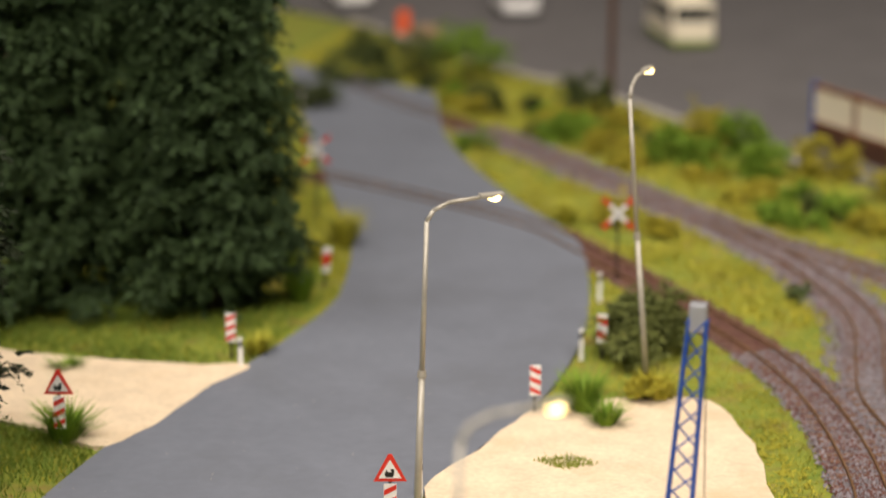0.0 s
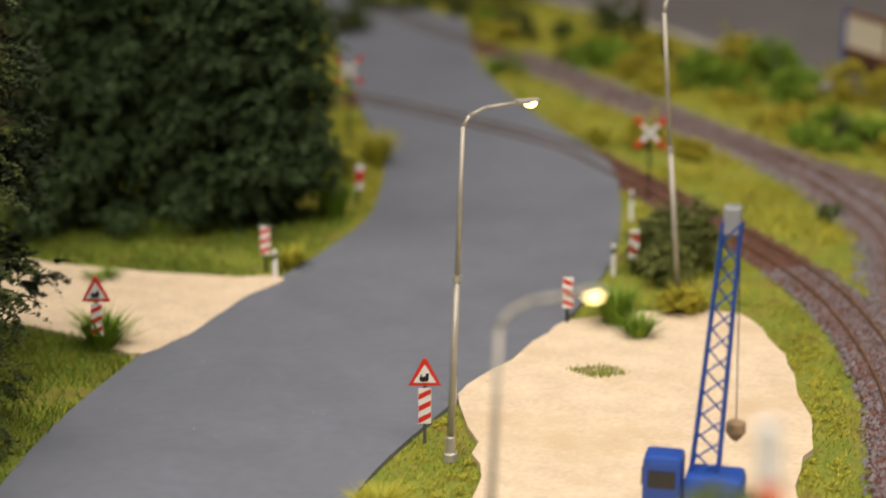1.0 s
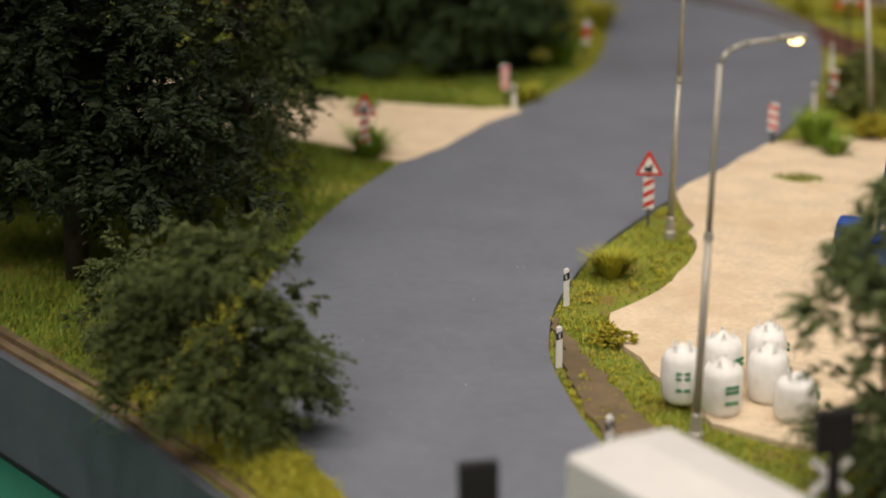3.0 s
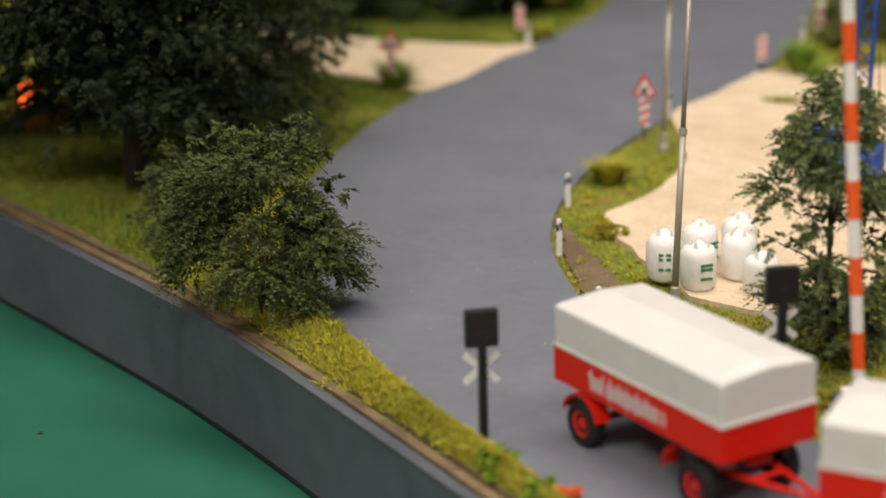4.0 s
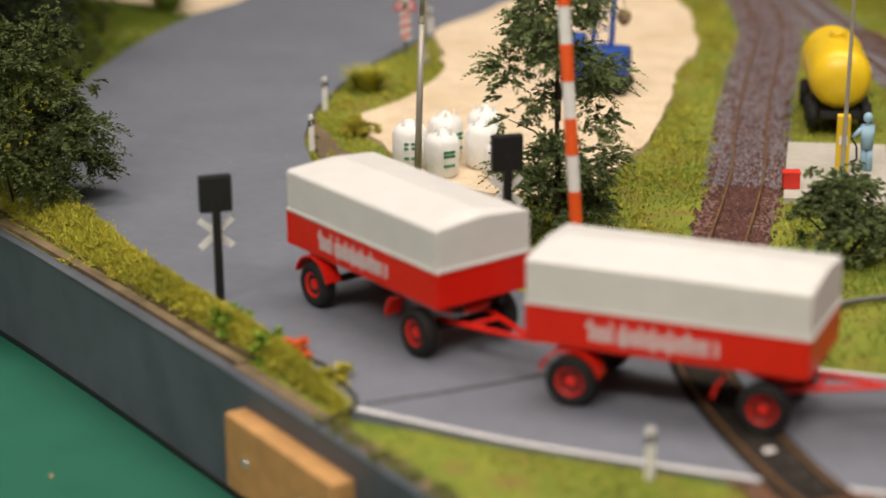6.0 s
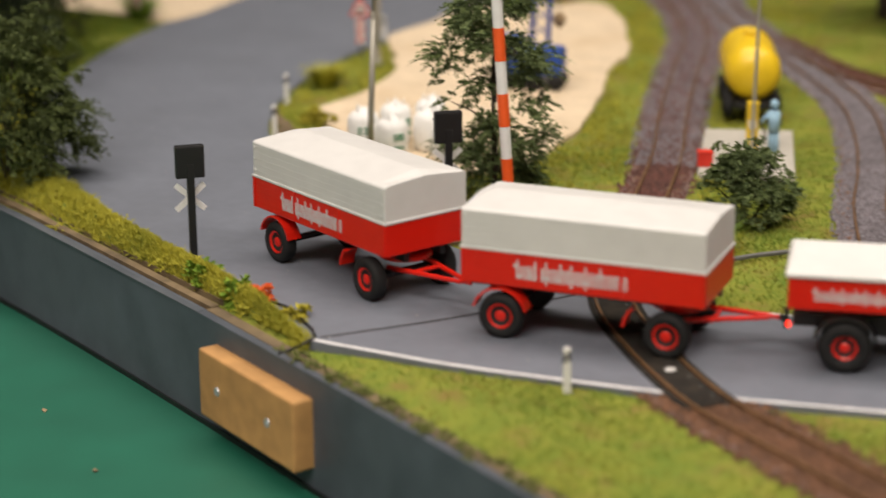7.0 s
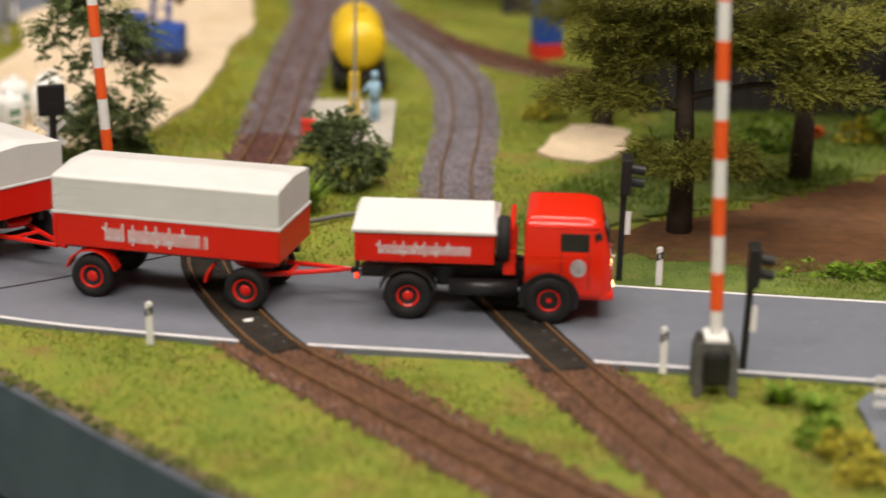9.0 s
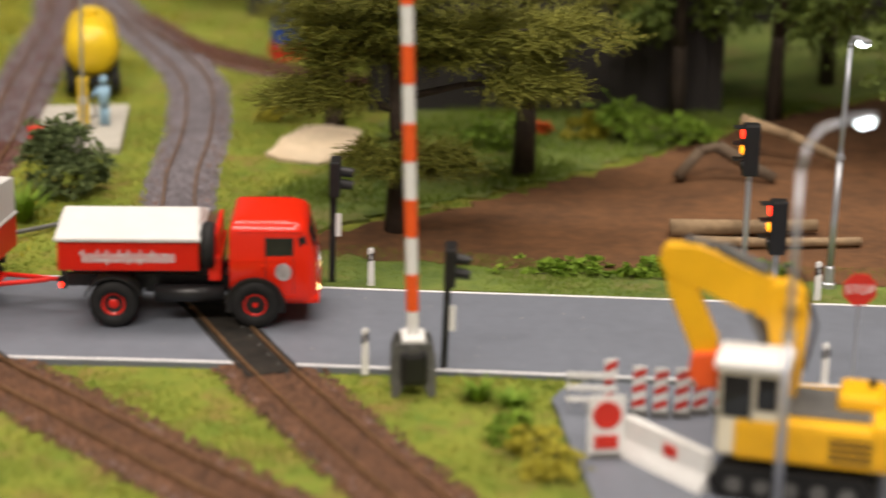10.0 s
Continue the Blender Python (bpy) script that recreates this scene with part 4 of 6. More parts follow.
def lorry(x, y, rz):
    ob = thing("lorry", x, y, "red vintage lorry with white tarpaulin and chrome grille", "lorry", rz)
    wb = 36.7
    part("chassis", box(B(16, 5, 9, 58, 2, 3.2), 16, -5, 9, 58, 2, 3.2), BLACK, ob)
    part("gearbox", B(20, 0, 6.5, 26, 8, 5, 0.6), BLACK, ob)
    for s in (1, -1):
        wheel(ob, 0, s * 11.5, 6.45, 5.0, s, 0.47)
        wheel(ob, wb, s * 12.5, 6.6, 3.8, s, 0.46)
        mudguard(ob, 0, s * 11.5, 7.4, 5.4, 20, 160, BLACK)
        mudguard(ob, wb, s * 12.6, 7.5, 4.0, 5, 175, BLACK)
        arch = [(wb + 7.6 * math.cos(math.radians(a)), 6.2 + 7.6 * math.sin(math.radians(a))) for a in range(0, 181, 15)]
        part("wheel_arch", prism(bmesh.new(), arch + [(wb - 7.6, 4.5), (wb + 7.6, 4.5)], s * 13.6 - 0.25, s * 13.6 + 0.25), BLACK, ob, "black wheel arch")
        part("fuel_tank", C((10.5, s * 10.4, 8.6), (28.5, s * 10.4, 8.6), 2.3, seg=16), BLACK, ob, "black cylindrical fuel tank", True)
        part("rear_lamp", B(-13.6, s * 11.2, 10.4, 0.8, 1.2, 1.2, 0.2), REDLIT, ob, "small lit red rear lamp")
    part("axle", C((0, -10, 6.45), (0, 10, 6.45), 1.3), BLACK, ob)
    part("axle", C((wb, -10, 6.45), (wb, 10, 6.45), 1.1), BLACK, ob)
    part("hitch", box(B(-14.5, 0, 6.4, 1.2, 1.8, 5), -15, 0, 8.0, 2.4, 1.2, 1.4), BLACK, ob)
    # load bed
    bx0, bx1, hw = -14.0, 22.3, 13.3
    bed = part("bed", B((bx0 + bx1) / 2, 0, 15.6, bx1 - bx0, 2 * hw, 8.2, 0.3), RED, ob, "red plank-sided load bed")
    for s in (1, -1):
        for k in range(5):
            part("plank_joint", B((bx0 + bx1) / 2, s * (hw + 0.02), 16.6 + k * 1.4, bx1 - bx0 - 1.2, 0.14, 0.16), RED, bed)
        for px in (bx0 + 0.6, bx1 - 0.6):
            part("stake", B(px, s * (hw + 0.08), 15.8, 0.8, 0.35, 7.8), RED, bed)
        lettering(bed, bx0 + 6.2, bx0 + 30.2, s * (hw + 0.12), 17.8, 3.6, s)
    hood = tarp(ob, bx0 - 0.5, bx1 + 0.3, hw + 0.45, 23.4, 24.5, 28.9, 1.0, 0.4)
    part("rim_strip", B((bx0 + bx1) / 2, 0, 23.6, bx1 - bx0 + 1.4, 2 * hw + 1.5, 0.9, 0.25), TARP, hood)
    # spare wheel between bed and cab
    spare = part("spare_wheel", lathe(bmesh.new(), [(2.4, -1.7), (5.3, -1.7), (6.0, -1.1), (6.2, 0), (6.0, 1.1), (5.3, 1.7), (2.4, 1.7)], 28, pose(24.6, -9.4, 21.6, 0, 90)), TYRE, ob, "black spare wheel behind the cab", True)
    part("rim", lathe(bmesh.new(), [(2.5, -1.4), (2.5, 1.5), (1.2, 1.7)], 18, pose(24.6, -9.4, 21.6, 0, 90)), STEEL, spare)
    part("carrier", B(26.2, 0, 12.5, 3.2, 24, 6.5, 0.4), RED, ob)
    part("carrier", B(26.6, 0, 18.6, 1.2, 22, 6.5, 0.4), RED, ob)
    # cab: a rounded body from cross sections along z
    bm = bmesh.new()

    def ring(z, xa, xb, h, r, nose):
        pts = []
        for cx, cy, a0 in ((xb - r, h - r, 0), (xa + 1, h - 1, 90), (xa + 1, -h + 1, 180), (xb - r, -h + r, 270)):
            rr = r if cx > (xa + xb) / 2 else 1
            for k in range(5):
                a = math.radians(a0 + k * 22.5)
                pts.append((cx + rr * math.cos(a), cy + rr * math.sin(a)))
        return [bm.verts.new((px + (nose * (1 - (py / h) ** 2) if px > xb - r - 0.01 else 0), py, z)) for px, py in pts]

    secs = [(6.8, 41.5, 55.0, 13.2, 3.2, 0.9), (8.4, 41.0, 55.5, 13.6, 3.2, 1.0), (9.4, 28.7, 55.4, 13.7, 3.2, 1.0), (18.5, 28.6, 54.9, 13.7, 3.0, 0.9), (20.0, 28.6, 54.5, 13.6, 3.0, 0.8), (26.0, 28.7, 52.8, 13.2, 3.2, 0.7), (27.4, 28.8, 52.6, 13.0, 3.4, 0.6), (29.0, 29.3, 51.6, 12.2, 3.8, 0.5), (29.9, 30.6, 49.6, 10.6, 4.4, 0.4), (30.3, 32.6, 46.5, 8.0, 4.6, 0.2)]
    rings = [ring(*s) for s in secs]
    for a, b in zip(rings, rings[1:]):
        for k in range(len(a)):
            bm.faces.new((a[k], a[(k + 1) % len(a)], b[(k + 1) % len(a)], b[k]))
    bm.faces.new(rings[0])
    bm.faces.new(rings[-1][::-1])
    cab = part("cab", bm, CABRED, ob, "glossy red rounded forward-control cab", True)
    cab.matrix_basis = Matrix.Translation((30.0 * MM, 0, 8 * MM)) @ Matrix.Diagonal((0.84, 1, 0.95, 1)) @ Matrix.Translation((-28.7 * MM, 0, -8 * MM))
    part("bumper", box(B(55.4, 0, 6.6, 2.2, 25.5, 2.2, 0.8), 50.5, 12.6, 6.8, 9, 1.4, 2.0, 0.5), CABRED, cab)
    part("bumper", B(50.5, -12.6, 6.8, 9, 1.4, 2.0, 0.5), CABRED, cab)
    # glazing: split windscreen and side windows
    for s in (1, -1):
        m = pose(54.45, s * 5.45, 20.7, 0, -15, s * 5)
        part("windscreen", box(bmesh.new(), 0, 0, 0, 0.6, 10.3, 5.6, 0.25, m), WINDOW, cab, "dark split windscreen pane")
        part("wiper", C((55.3, s * 4.2, 20.6), (54.6, s * 7.2, 23.5), 0.16, seg=6), BLACK, cab)
        part("door_window", B(44.2, s * 13.32, 20.5, 8.8, 0.6, 5.1, 0.15), WINDOW, cab, "dark door window")
        part("corner_window", box(bmesh.new(), 0, 0, 0, 2.4, 0.7, 5.2, 0.3, pose(52.0, s * 12.45, 20.7, 0, -12, -s * 24)), WINDOW, cab)
        part("door_joint", B(40.0, s * 13.66, 10, 0.22, 0.2, 16), BLACK, cab)
        part("door_joint", B(48.6, s * 13.62, 10, 0.22, 0.2, 10), BLACK, cab)
        part("trim_strip", B(39, s * 13.70, 18.9, 18, 0.25, 0.35), CABRED, cab)
        part("roof_gutter", B(41, s * 13.05, 27.0, 21, 0.5, 0.5, 0.15), CABRED, cab)
        part("step", B(46.8, s * 13.4, 8.6, 5.5, 0.8, 0.6), CABRED, cab)
        part("door_handle", B(39.2, s * 13.85, 17.4, 1.6, 0.35, 0.4), CABRED, cab)
        part("emblem", lathe(bmesh.new(), [(2.5, 0), (2.5, 0.2), (2.1, 0.26), (1.9, 0.16), (1.5, 0.16), (1.2, 0.24)], 24, pose(45.4, s * 13.68, 16.0, -90 * s)), EMBLEM, cab, "round silver emblem on the door")
        part("headlamp", ball(bmesh.new(), 55.9, s * 9.1, 10.4, 0.5, 1.05, 1.05), GLOW, cab, "lit warm headlamp", True)
        part("headlamp_ring", lathe(bmesh.new(), [(1.1, 0), (1.35, 0.2), (1.15, 0.6)], 18, pose(55.4, s * 9.1, 10.4, 0, 90)), CABRED, cab)
        part("marker_lamp", ball(bmesh.new(), 55.7, s * 7.4, 14.2, 0.5, 0.5, 0.5, 1), CHROME, cab)
    for k in range(8):
        w = 12.0 - k * 1.35
        part("grille_bar", B(56.25, 0, 17.6 - k * 1.05, 0.55, w, 0.42, 0.12), CHROME, cab, "chrome grille bar")
    part("grille_edge", box(bmesh.new(), 0, 0, 0, 0.4, 0.4, 9.4, 0, pose(56.25, 1.6, 9.2, -29)), CHROME, cab)
    part("grille_edge", box(bmesh.new(), 0, 0, 0, 0.4, 0.4, 9.4, 0, pose(56.25, -1.6, 9.2, 29)), CHROME, cab)
    part("badge", B(56.0, 0, 18.4, 0.6, 2.6, 0.9, 0.2), CHROME, cab)
    return ob


lorry(-85.8, 250.9, 2.0)
trailer((-169, 256.5), (-128.4, 250.6), (-101.5, 250.4), "red trailer with high off-white tarpaulin hood")
trailer((-237.5, 301.5), (-203.5, 274.5), (-182, 259), "red trailer with high off-white tarpaulin hood at the rear")


# ---- roadside signs, posts and lamps ----
def stripes(parent, name, x, y, z0, w, h, n, tilt, mats):
    """A striped plate, its stripes slanting, built from thin slabs."""
    plate = part(name, B(x, y, z0, w, 0.5, h, 0.1), WHITE, parent, "white plate with red slanting stripes")
    for s in (1, -1):
        for k in range(n):
            z = z0 + h * (k + 0.75) / n
            bm = bmesh.new()
            d = tilt * w * 0.5
            q = h / n * 0.45
            prism(bm, [(-w * 0.48, z - d), (w * 0.48, z + d), (w * 0.48, z + d - q), (-w * 0.48, z - d - q)], y + s * 0.3 - 0.03, y + s * 0.3 + 0.03, Matrix.Translation((x, 0, 0)))
            for v in bm.verts:
                v.co.z = min(max(v.co.z, z0 + 0.1), z0 + h - 0.1)
            part("stripe", bm, mats, plate)
    return plate


def beacon(x, y, rz, tilt, n=3, lean=0.0):
    ob = thing("marker_beacon", x, y, "white beacon plate with red slanting stripes on a dark foot", "beacon", rz, group="crossing beacons", ry=lean)
    part("foot", C((0, 0, -1.5), (0, 0, 6), 0.55, seg=8), BLACK, ob)
    stripes(ob, "plate", 0, -0.4, 5.0, 3.6, 10.6, n, tilt, SIGNRED)
    return ob


def marker_post(x, y, rz=0, h=10.5, lean=0.0):
    ob = thing("marker_post", x, y, "white plastic roadside marker post with a black band", "marker post", rz, group="roadside marker posts", rx=lean)
    bm = bmesh.new()
    prism(bm, [(-0.9, -1.5), (0.9, -1.5), (0.75, h - 0.6), (0.3, h), (-0.75, h - 0.4)], -0.6, 0.6)
    part("post", bm, WHITE, ob)
    bm = bmesh.new()
    prism(bm, [(-0.86, h * 0.62), (0.86, h * 0.70), (0.83, h * 0.90), (-0.83, h * 0.82)], -0.66, 0.66)
    part("band", bm, BLACK, ob, "black slanting band")
    part("reflector", B(0, -0.68, h * 0.70, 0.5, 0.1, h * 0.12), SILVER, ob)
    return ob


def warning_sign(x, y, rz):
    ob = thing("warning_sign", x, y, "triangular red-edged railway warning sign above a striped beacon", "road sign", rz, group="railway warning signs")
    part("post", C((0, 0.3, -1.5), (0, 0.3, 20), 0.5, seg=8), GREY, ob)
    stripes(ob, "plate", 0, -0.3, 4.6, 3.6, 10.6, 3, 0.5, SIGNRED)
    m = Matrix.Translation((0, 0, 16.0))
    tri = part("triangle", prism(bmesh.new(), [(-4.6, 0), (4.6, 0), (4.2, 0.7), (0.5, 7.9), (-0.5, 7.9), (-4.2, 0.7)], -0.6, 0, m), SIGNRED, ob, "red-edged triangle")
    part("face", prism(bmesh.new(), [(-3.2, 0.95), (3.2, 0.95), (0, 6.4)], -0.72, -0.5, m), WHITE, tri)
    loco = box(B(-0.2, -0.75, 17.8, 2.6, 0.1, 1.0), 0.7, -0.75, 18.6, 0.9, 0.1, 1.1)
    box(loco, -1.0, -0.75, 18.6, 0.4, 0.1, 0.8)
    box(loco, -0.2, -0.75, 17.3, 2.2, 0.1, 0.5)
    part("engine_symbol", loco, BLACK, tri, "black engine symbol")
    return ob


def crossbuck(x, y, rz, h=27.0):
    ob = thing("crossbuck", x, y, "white level-crossing cross with red ends on a black post", "road sign", rz, group="level-crossing crosses")
    part("post", C((0, 0, -1.5), (0, 0, h), 0.5, seg=8), BLACK, ob)
    for a in (45, -45):
        arm = part("arm", box(bmesh.new(), 0, -0.5, -0.85, 17.5, 0.5, 1.7, 0.0, pose(0, 0, h, 0, a)), WHITE, ob)
        for e in (1, -1):
            part("tip", box(bmesh.new(), e * 6.8, -0.5, -0.9, 3.9, 0.7, 1.8, 0.0, pose(0, 0, h, 0, a)), SIGNRED, arm, "red end")
    return ob


def street_lamp(x, y, h, lean, arm, lit, mat, label, rise=4.0):
    """A tapered post with a curved arm; arm is the head's place from the top of the post."""
    ob = thing("street_lamp", x, y, label, "street lamp", group="street lamps")
    top = Vector((lean[0], lean[1], h))
    part("base", lathe(bmesh.new(), [(2.0, -1.5), (2.0, 0.8), (1.5, 1.2), (1.35, 5.5), (1.0, 6.0)], 16), mat, ob, smooth=False)
    part("post", tube(tube(bmesh.new(), (0, 0, 5), top * 0.55, 1.05, 0.9, 14), top * 0.55, top, 0.75, 0.6, 14), mat, ob, smooth=True)
    part("collar", C(top * 0.54, top * 0.56, 1.25, 1.1, 14), mat, ob)
    a = Vector(arm)
    pts = [top, top + Vector((a.x * 0.12, a.y * 0.12, rise * 0.55)), top + Vector((a.x * 0.4, a.y * 0.4, rise * 0.9)), top + Vector((a.x, a.y, rise))]
    part("arm", chain(bmesh.new(), pts, 0.6, 0.5, 10), mat, ob, smooth=True)
    head = pts[-1]
    ang = math.degrees(math.atan2(a.y, a.x))
    m = Matrix.Translation(head) @ Matrix.Rotation(math.radians(ang), 4, "Z")
    hd = part("head", box(bmesh.new(), 2.5, 0, -0.4, 7.0, 2.4, 1.3, 0.5, m), mat, ob, "flat lamp head")
    part("bulb", ball(bmesh.new(), *(m @ Vector((3.4, 0, -0.5))), 1.9, 1.3, 1.2), lit, hd, "lit lamp bulb", True)
    return ob


LAMP = "grey street lamp with a thin tapered post and lit head"
street_lamp(-246, 703, 101, (-8, 0), (3, 14, 0), GLOW, POLE, LAMP, 7)
street_lamp(-291, 557, 93, (2.5, 2), (13, 10, 0), GLOW, POLE, LAMP, 5)
street_lamp(-247.5, 394, 93, (2.5, 3), (13, 8, 0), GLOW, POLE, LAMP, 5)
street_lamp(108, 281, 68, (1, 0), (1, -3, 0), COOL, STEEL, "silver street lamp with a cool white lit head", 3)
street_lamp(70, 125, 77, (0, 0), (10, 5, 0), COOL, STEEL, "silver street lamp with a cool white lit head by the works", 9)
for p in [(-389, 705, 20), (-148, 213.5, 0), (-19, 211.5, 0), (-20, 276, 0), (-293.5, 433, 25), (-265, 376, 30), (-305, 482, 10), (-274, 742, 10), (-278.5, 818, 10), (-503, 1172, 20), (94, 206, 0), (103, 270, 0), (146, 268, 0), (-300, 600, 0)]:
    marker_post(*p, lean=(p[0] * 7 % 9) - 4)
beacon(-396, 716, 8, 0.45)
beacon(-280, 681, 12, -0.45, 3)
beacon(-267, 744, 12, -0.45, 2)
beacon(-389, 813, 10, 0.45, 1, 6)
warning_sign(-420, 618, 12)
warning_sign(-301, 568, 14)
crossbuck(-276, 849, 14)
crossbuck(-422, 918, 20, 32)


# ---- level crossing: barriers and signals ----
def barrier(x, y, rz, lean, h=118.0, label="raised crossing barrier striped red and white on a grey drive"):
    ob = thing("crossing_barrier", x, y, label, "barrier", rz, group="crossing barriers")
    bm = bmesh.new()
    for s in (1, -1):
        prism(bm, [(-5.4, -1.5), (-3.8, -1.5), (-2.4, 1.6), (2.4, 1.6), (3.8, -1.5), (5.4, -1.5), (5.2, 9), (4.2, 12.2), (-4.2, 12.2), (-5.2, 9)], s * 4.0 - 0.6, s * 4.0 + 0.6)
    part("frame", bm, GREY, ob, "weathered grey side frames")
    part("drive", B(0, -2.2, 1.5, 7.0, 7.0, 9.0, 1.6), BLACK, ob, "black drive housing")
    part("shaft", C((0, -5.4, 10.2), (0, 5.4, 10.2), 1.3, seg=14), GREY, ob)
    part("counterweight", B(0, 4.9, 0.5, 5.4, 1.6, 8.5, 0.4), GREY, ob)
    part("cap", B(0, 0, 12.0, 5.8, 8.2, 1.3, 0.5), WHITE, ob, "white cap")
    d = Vector((math.tan(math.radians(lean[0])), math.tan(math.radians(lean[1])), 1.0)).normalized()
    a = Vector((0, 0, 12.5))
    pole = part("pole", C(a, a + d * (h - 12.5), 1.5, 1.5, 24), WHITE, ob, "white barrier pole")
    k = 6.8
    while k < h - 22:
        part("stripe", C(a + d * k, a + d * (k + 9.3), 1.58, 1.58, 24), BARRED, pole, "orange-red stripe")
        k += 18.6
    return ob


barrier(-7, 201, 4, (-1.6, 0.5))
barrier(-183, 312, 40, (-3.4, 1.5), 112)


def crossing_signal(x, y, rz, h, label):
    ob = thing("crossing_signal", x, y, label, "crossing signal", rz, group="crossing signals")
    part("post", B(0, 0, -1.5, 2.1, 1.8, h - 4, 0.2), BLACK, ob)
    box_ = part("signal_box", B(0, 0.6, h - 9.6, 8.2, 2.6, 9.4, 0.5), BLACK, ob, "black signal box")
    part("hood", B(-2.0, 3.2, h - 3.6, 3.2, 3.4, 0.6, 0.2), BLACK, box_)
    part("hood", B(2.0, 3.2, h - 6.8, 3.2, 3.4, 0.6, 0.2), BLACK, box_)
    for a in (42, -42):
        part("cross_arm", box(bmesh.new(), 0, 1.6, -0.8, 11, 0.5, 1.6, 0.0, pose(0, 0, h - 15.5, 0, a)), WHITE, ob, "white cross arm")
    return ob


crossing_signal(-270, 290, 30, 33, "black crossing signal with a white cross below, seen from behind")
crossing_signal(-205, 329, 28, 37, "black crossing signal with a white cross below, seen from behind")


def side_signal(x, y, h, lean):
    ob = thing("crossing_signal", x, y, "black crossing signal with hooded lamps and white plate", "crossing signal", 0, group="crossing signals", ry=lean)
    part("post", B(0, 0, -1.5, 1.7, 1.8, h - 2, 0.2), BLACK, ob)
    bx = part("signal_box", B(0.4, 0, h - 10, 3.0, 7.5, 10, 0.5), BLACK, ob)
    for z in (h - 4.6, h - 8.2):
        part("hood", C((1.8, 0, z + 1.2), (5.4, 0, z + 0.8), 1.5, 1.3, 12), BLACK, bx)
    part("name_plate", B(1.3, -0.6, h - 22, 2.0, 0.5, 6.6, 0.1), WHITE, ob, "white plate")
    return ob


side_signal(0.5, 213, 32, 1.8)
side_signal(-31, 279, 35, 1.0)


def traffic_light(x, y, h):
    ob = thing("traffic_light", x, y, "black traffic light lit red and amber on a grey post", "traffic light", group="traffic lights")
    part("post", C((0, 0, -1.5), (0, 0, h - 8), 0.9, seg=10), STEEL, ob)
    hd = part("head", B(0, 0, h - 15, 4.6, 4.6, 15, 0.6), BLACK, ob)
    for k, m in enumerate((REDLIT, AMBERLIT, BLACK)):
        z = h - 2.8 - k * 4.6
        part("lens", lathe(bmesh.new(), [(1.6, 0), (1.5, 0.4), (0.8, 0.7)], 16, pose(-2.2, 0, z, 0, -90)), m, hd)
        part("visor", box(bmesh.new(), -3.6, 0, z + 1.6, 3.0, 3.4, 0.4, 0.1), BLACK, hd)
    return ob


traffic_light(86.5, 298, 42)
traffic_light(90, 265, 29.5)

stop = thing("stop_sign", 101, 207, "red octagonal stop sign on a thin grey post", "road sign", 0)
part("post", C((0, 0, -1.5), (0, 0, 24), 0.45, seg=8), STEEL, stop)
face = part("octagon", lathe(bmesh.new(), [(4.3, 0), (4.3, 0.5)], 8, Matrix.Translation((0, -0.2, 24.5)) @ pose(0, 0, 0, 90) @ pose(0, 0, 0, 0, 0, 22.5)), SIGNRED, stop, "red octagon")
txt = bpy.data.curves.new("word", "FONT")
txt.body, txt.size, txt.align_x, txt.align_y, txt.extrude = "STOP", 3.0 * MM, "CENTER", "CENTER", 0.05 * MM
word = new("word", txt)
word.data.materials.append(WHITE)
word.parent = stop
word.matrix_basis = pose(0, -0.85 * MM, 24.5 * MM, 90)

# ---- the board's wooden block ----
ang = math.degrees(math.atan2(130 - 254, -114 + 254))
block = thing("wooden_block", -230.7, 233, "bare wooden block screwed to the dark board", "wooden block", ang, -30.5)
part("block", box(bmesh.new(), 2.6, -3.6, 3.2, 48.5, 6.5, 18.6, 0.7), WOOD, block)
for sx in (-12, 14):
    part("screw", lathe(bmesh.new(), [(1.3, 0), (1.15, 0.3), (0.4, 0.1)], 14, pose(sx, -6.8, 12.5, 90)), STEEL, block, "small steel screw")


# ---- the sand yard: crane and bags ----
crane = thing("crane", -222, 524, "blue lattice-boom crane on black wheels in the sand yard", "crane", 0)
part("undercarriage", B(3, 0, 2.2, 22, 11, 3.2, 0.6), GREY, crane)
for wx in (-5, 4, 12):
    for wy in (-5.5, 5.5):
        part("wheel", lathe(bmesh.new(), [(1, -1.3), (2.8, -1.3), (3.2, 0), (2.8, 1.3), (1, 1.3)], 18, pose(wx, wy, 3.2, 90)), TYRE, crane, smooth=True)
body = part("body", B(7, 0, 5.6, 15, 12, 10.5, 2.2), BLUE, crane, "blue engine housing")
cabp = part("cab", B(-6, 0, 5.6, 10, 9, 14.5, 1.6), BLUE, crane, "blue driver's cab")
part("window", B(-6, -4.6, 12, 7, 0.4, 4.6, 0.2), WINDOW, cabp)
part("window", B(-11.1, 0, 12, 0.4, 6.5, 4.6, 0.2), WINDOW, cabp)
boom = bmesh.new()
b0, b1 = Vector((4, 2, 13)), Vector((8, 5, 80))
ax = (b1 - b0).normalized()
side_ = ax.cross(Vector((0, 1, 0))).normalized()
up_ = side_.cross(ax)
corner = lambda u, i, j: b0.lerp(b1, u) + side_ * (i * (3.4 - 1.2 * u)) + up_ * (j * (3.0 - 1.2 * u))
for i in (1, -1):
    for j in (1, -1):
        tube(boom, corner(0, i, j), corner(1, i, j), 0.5, 0.45, 6)
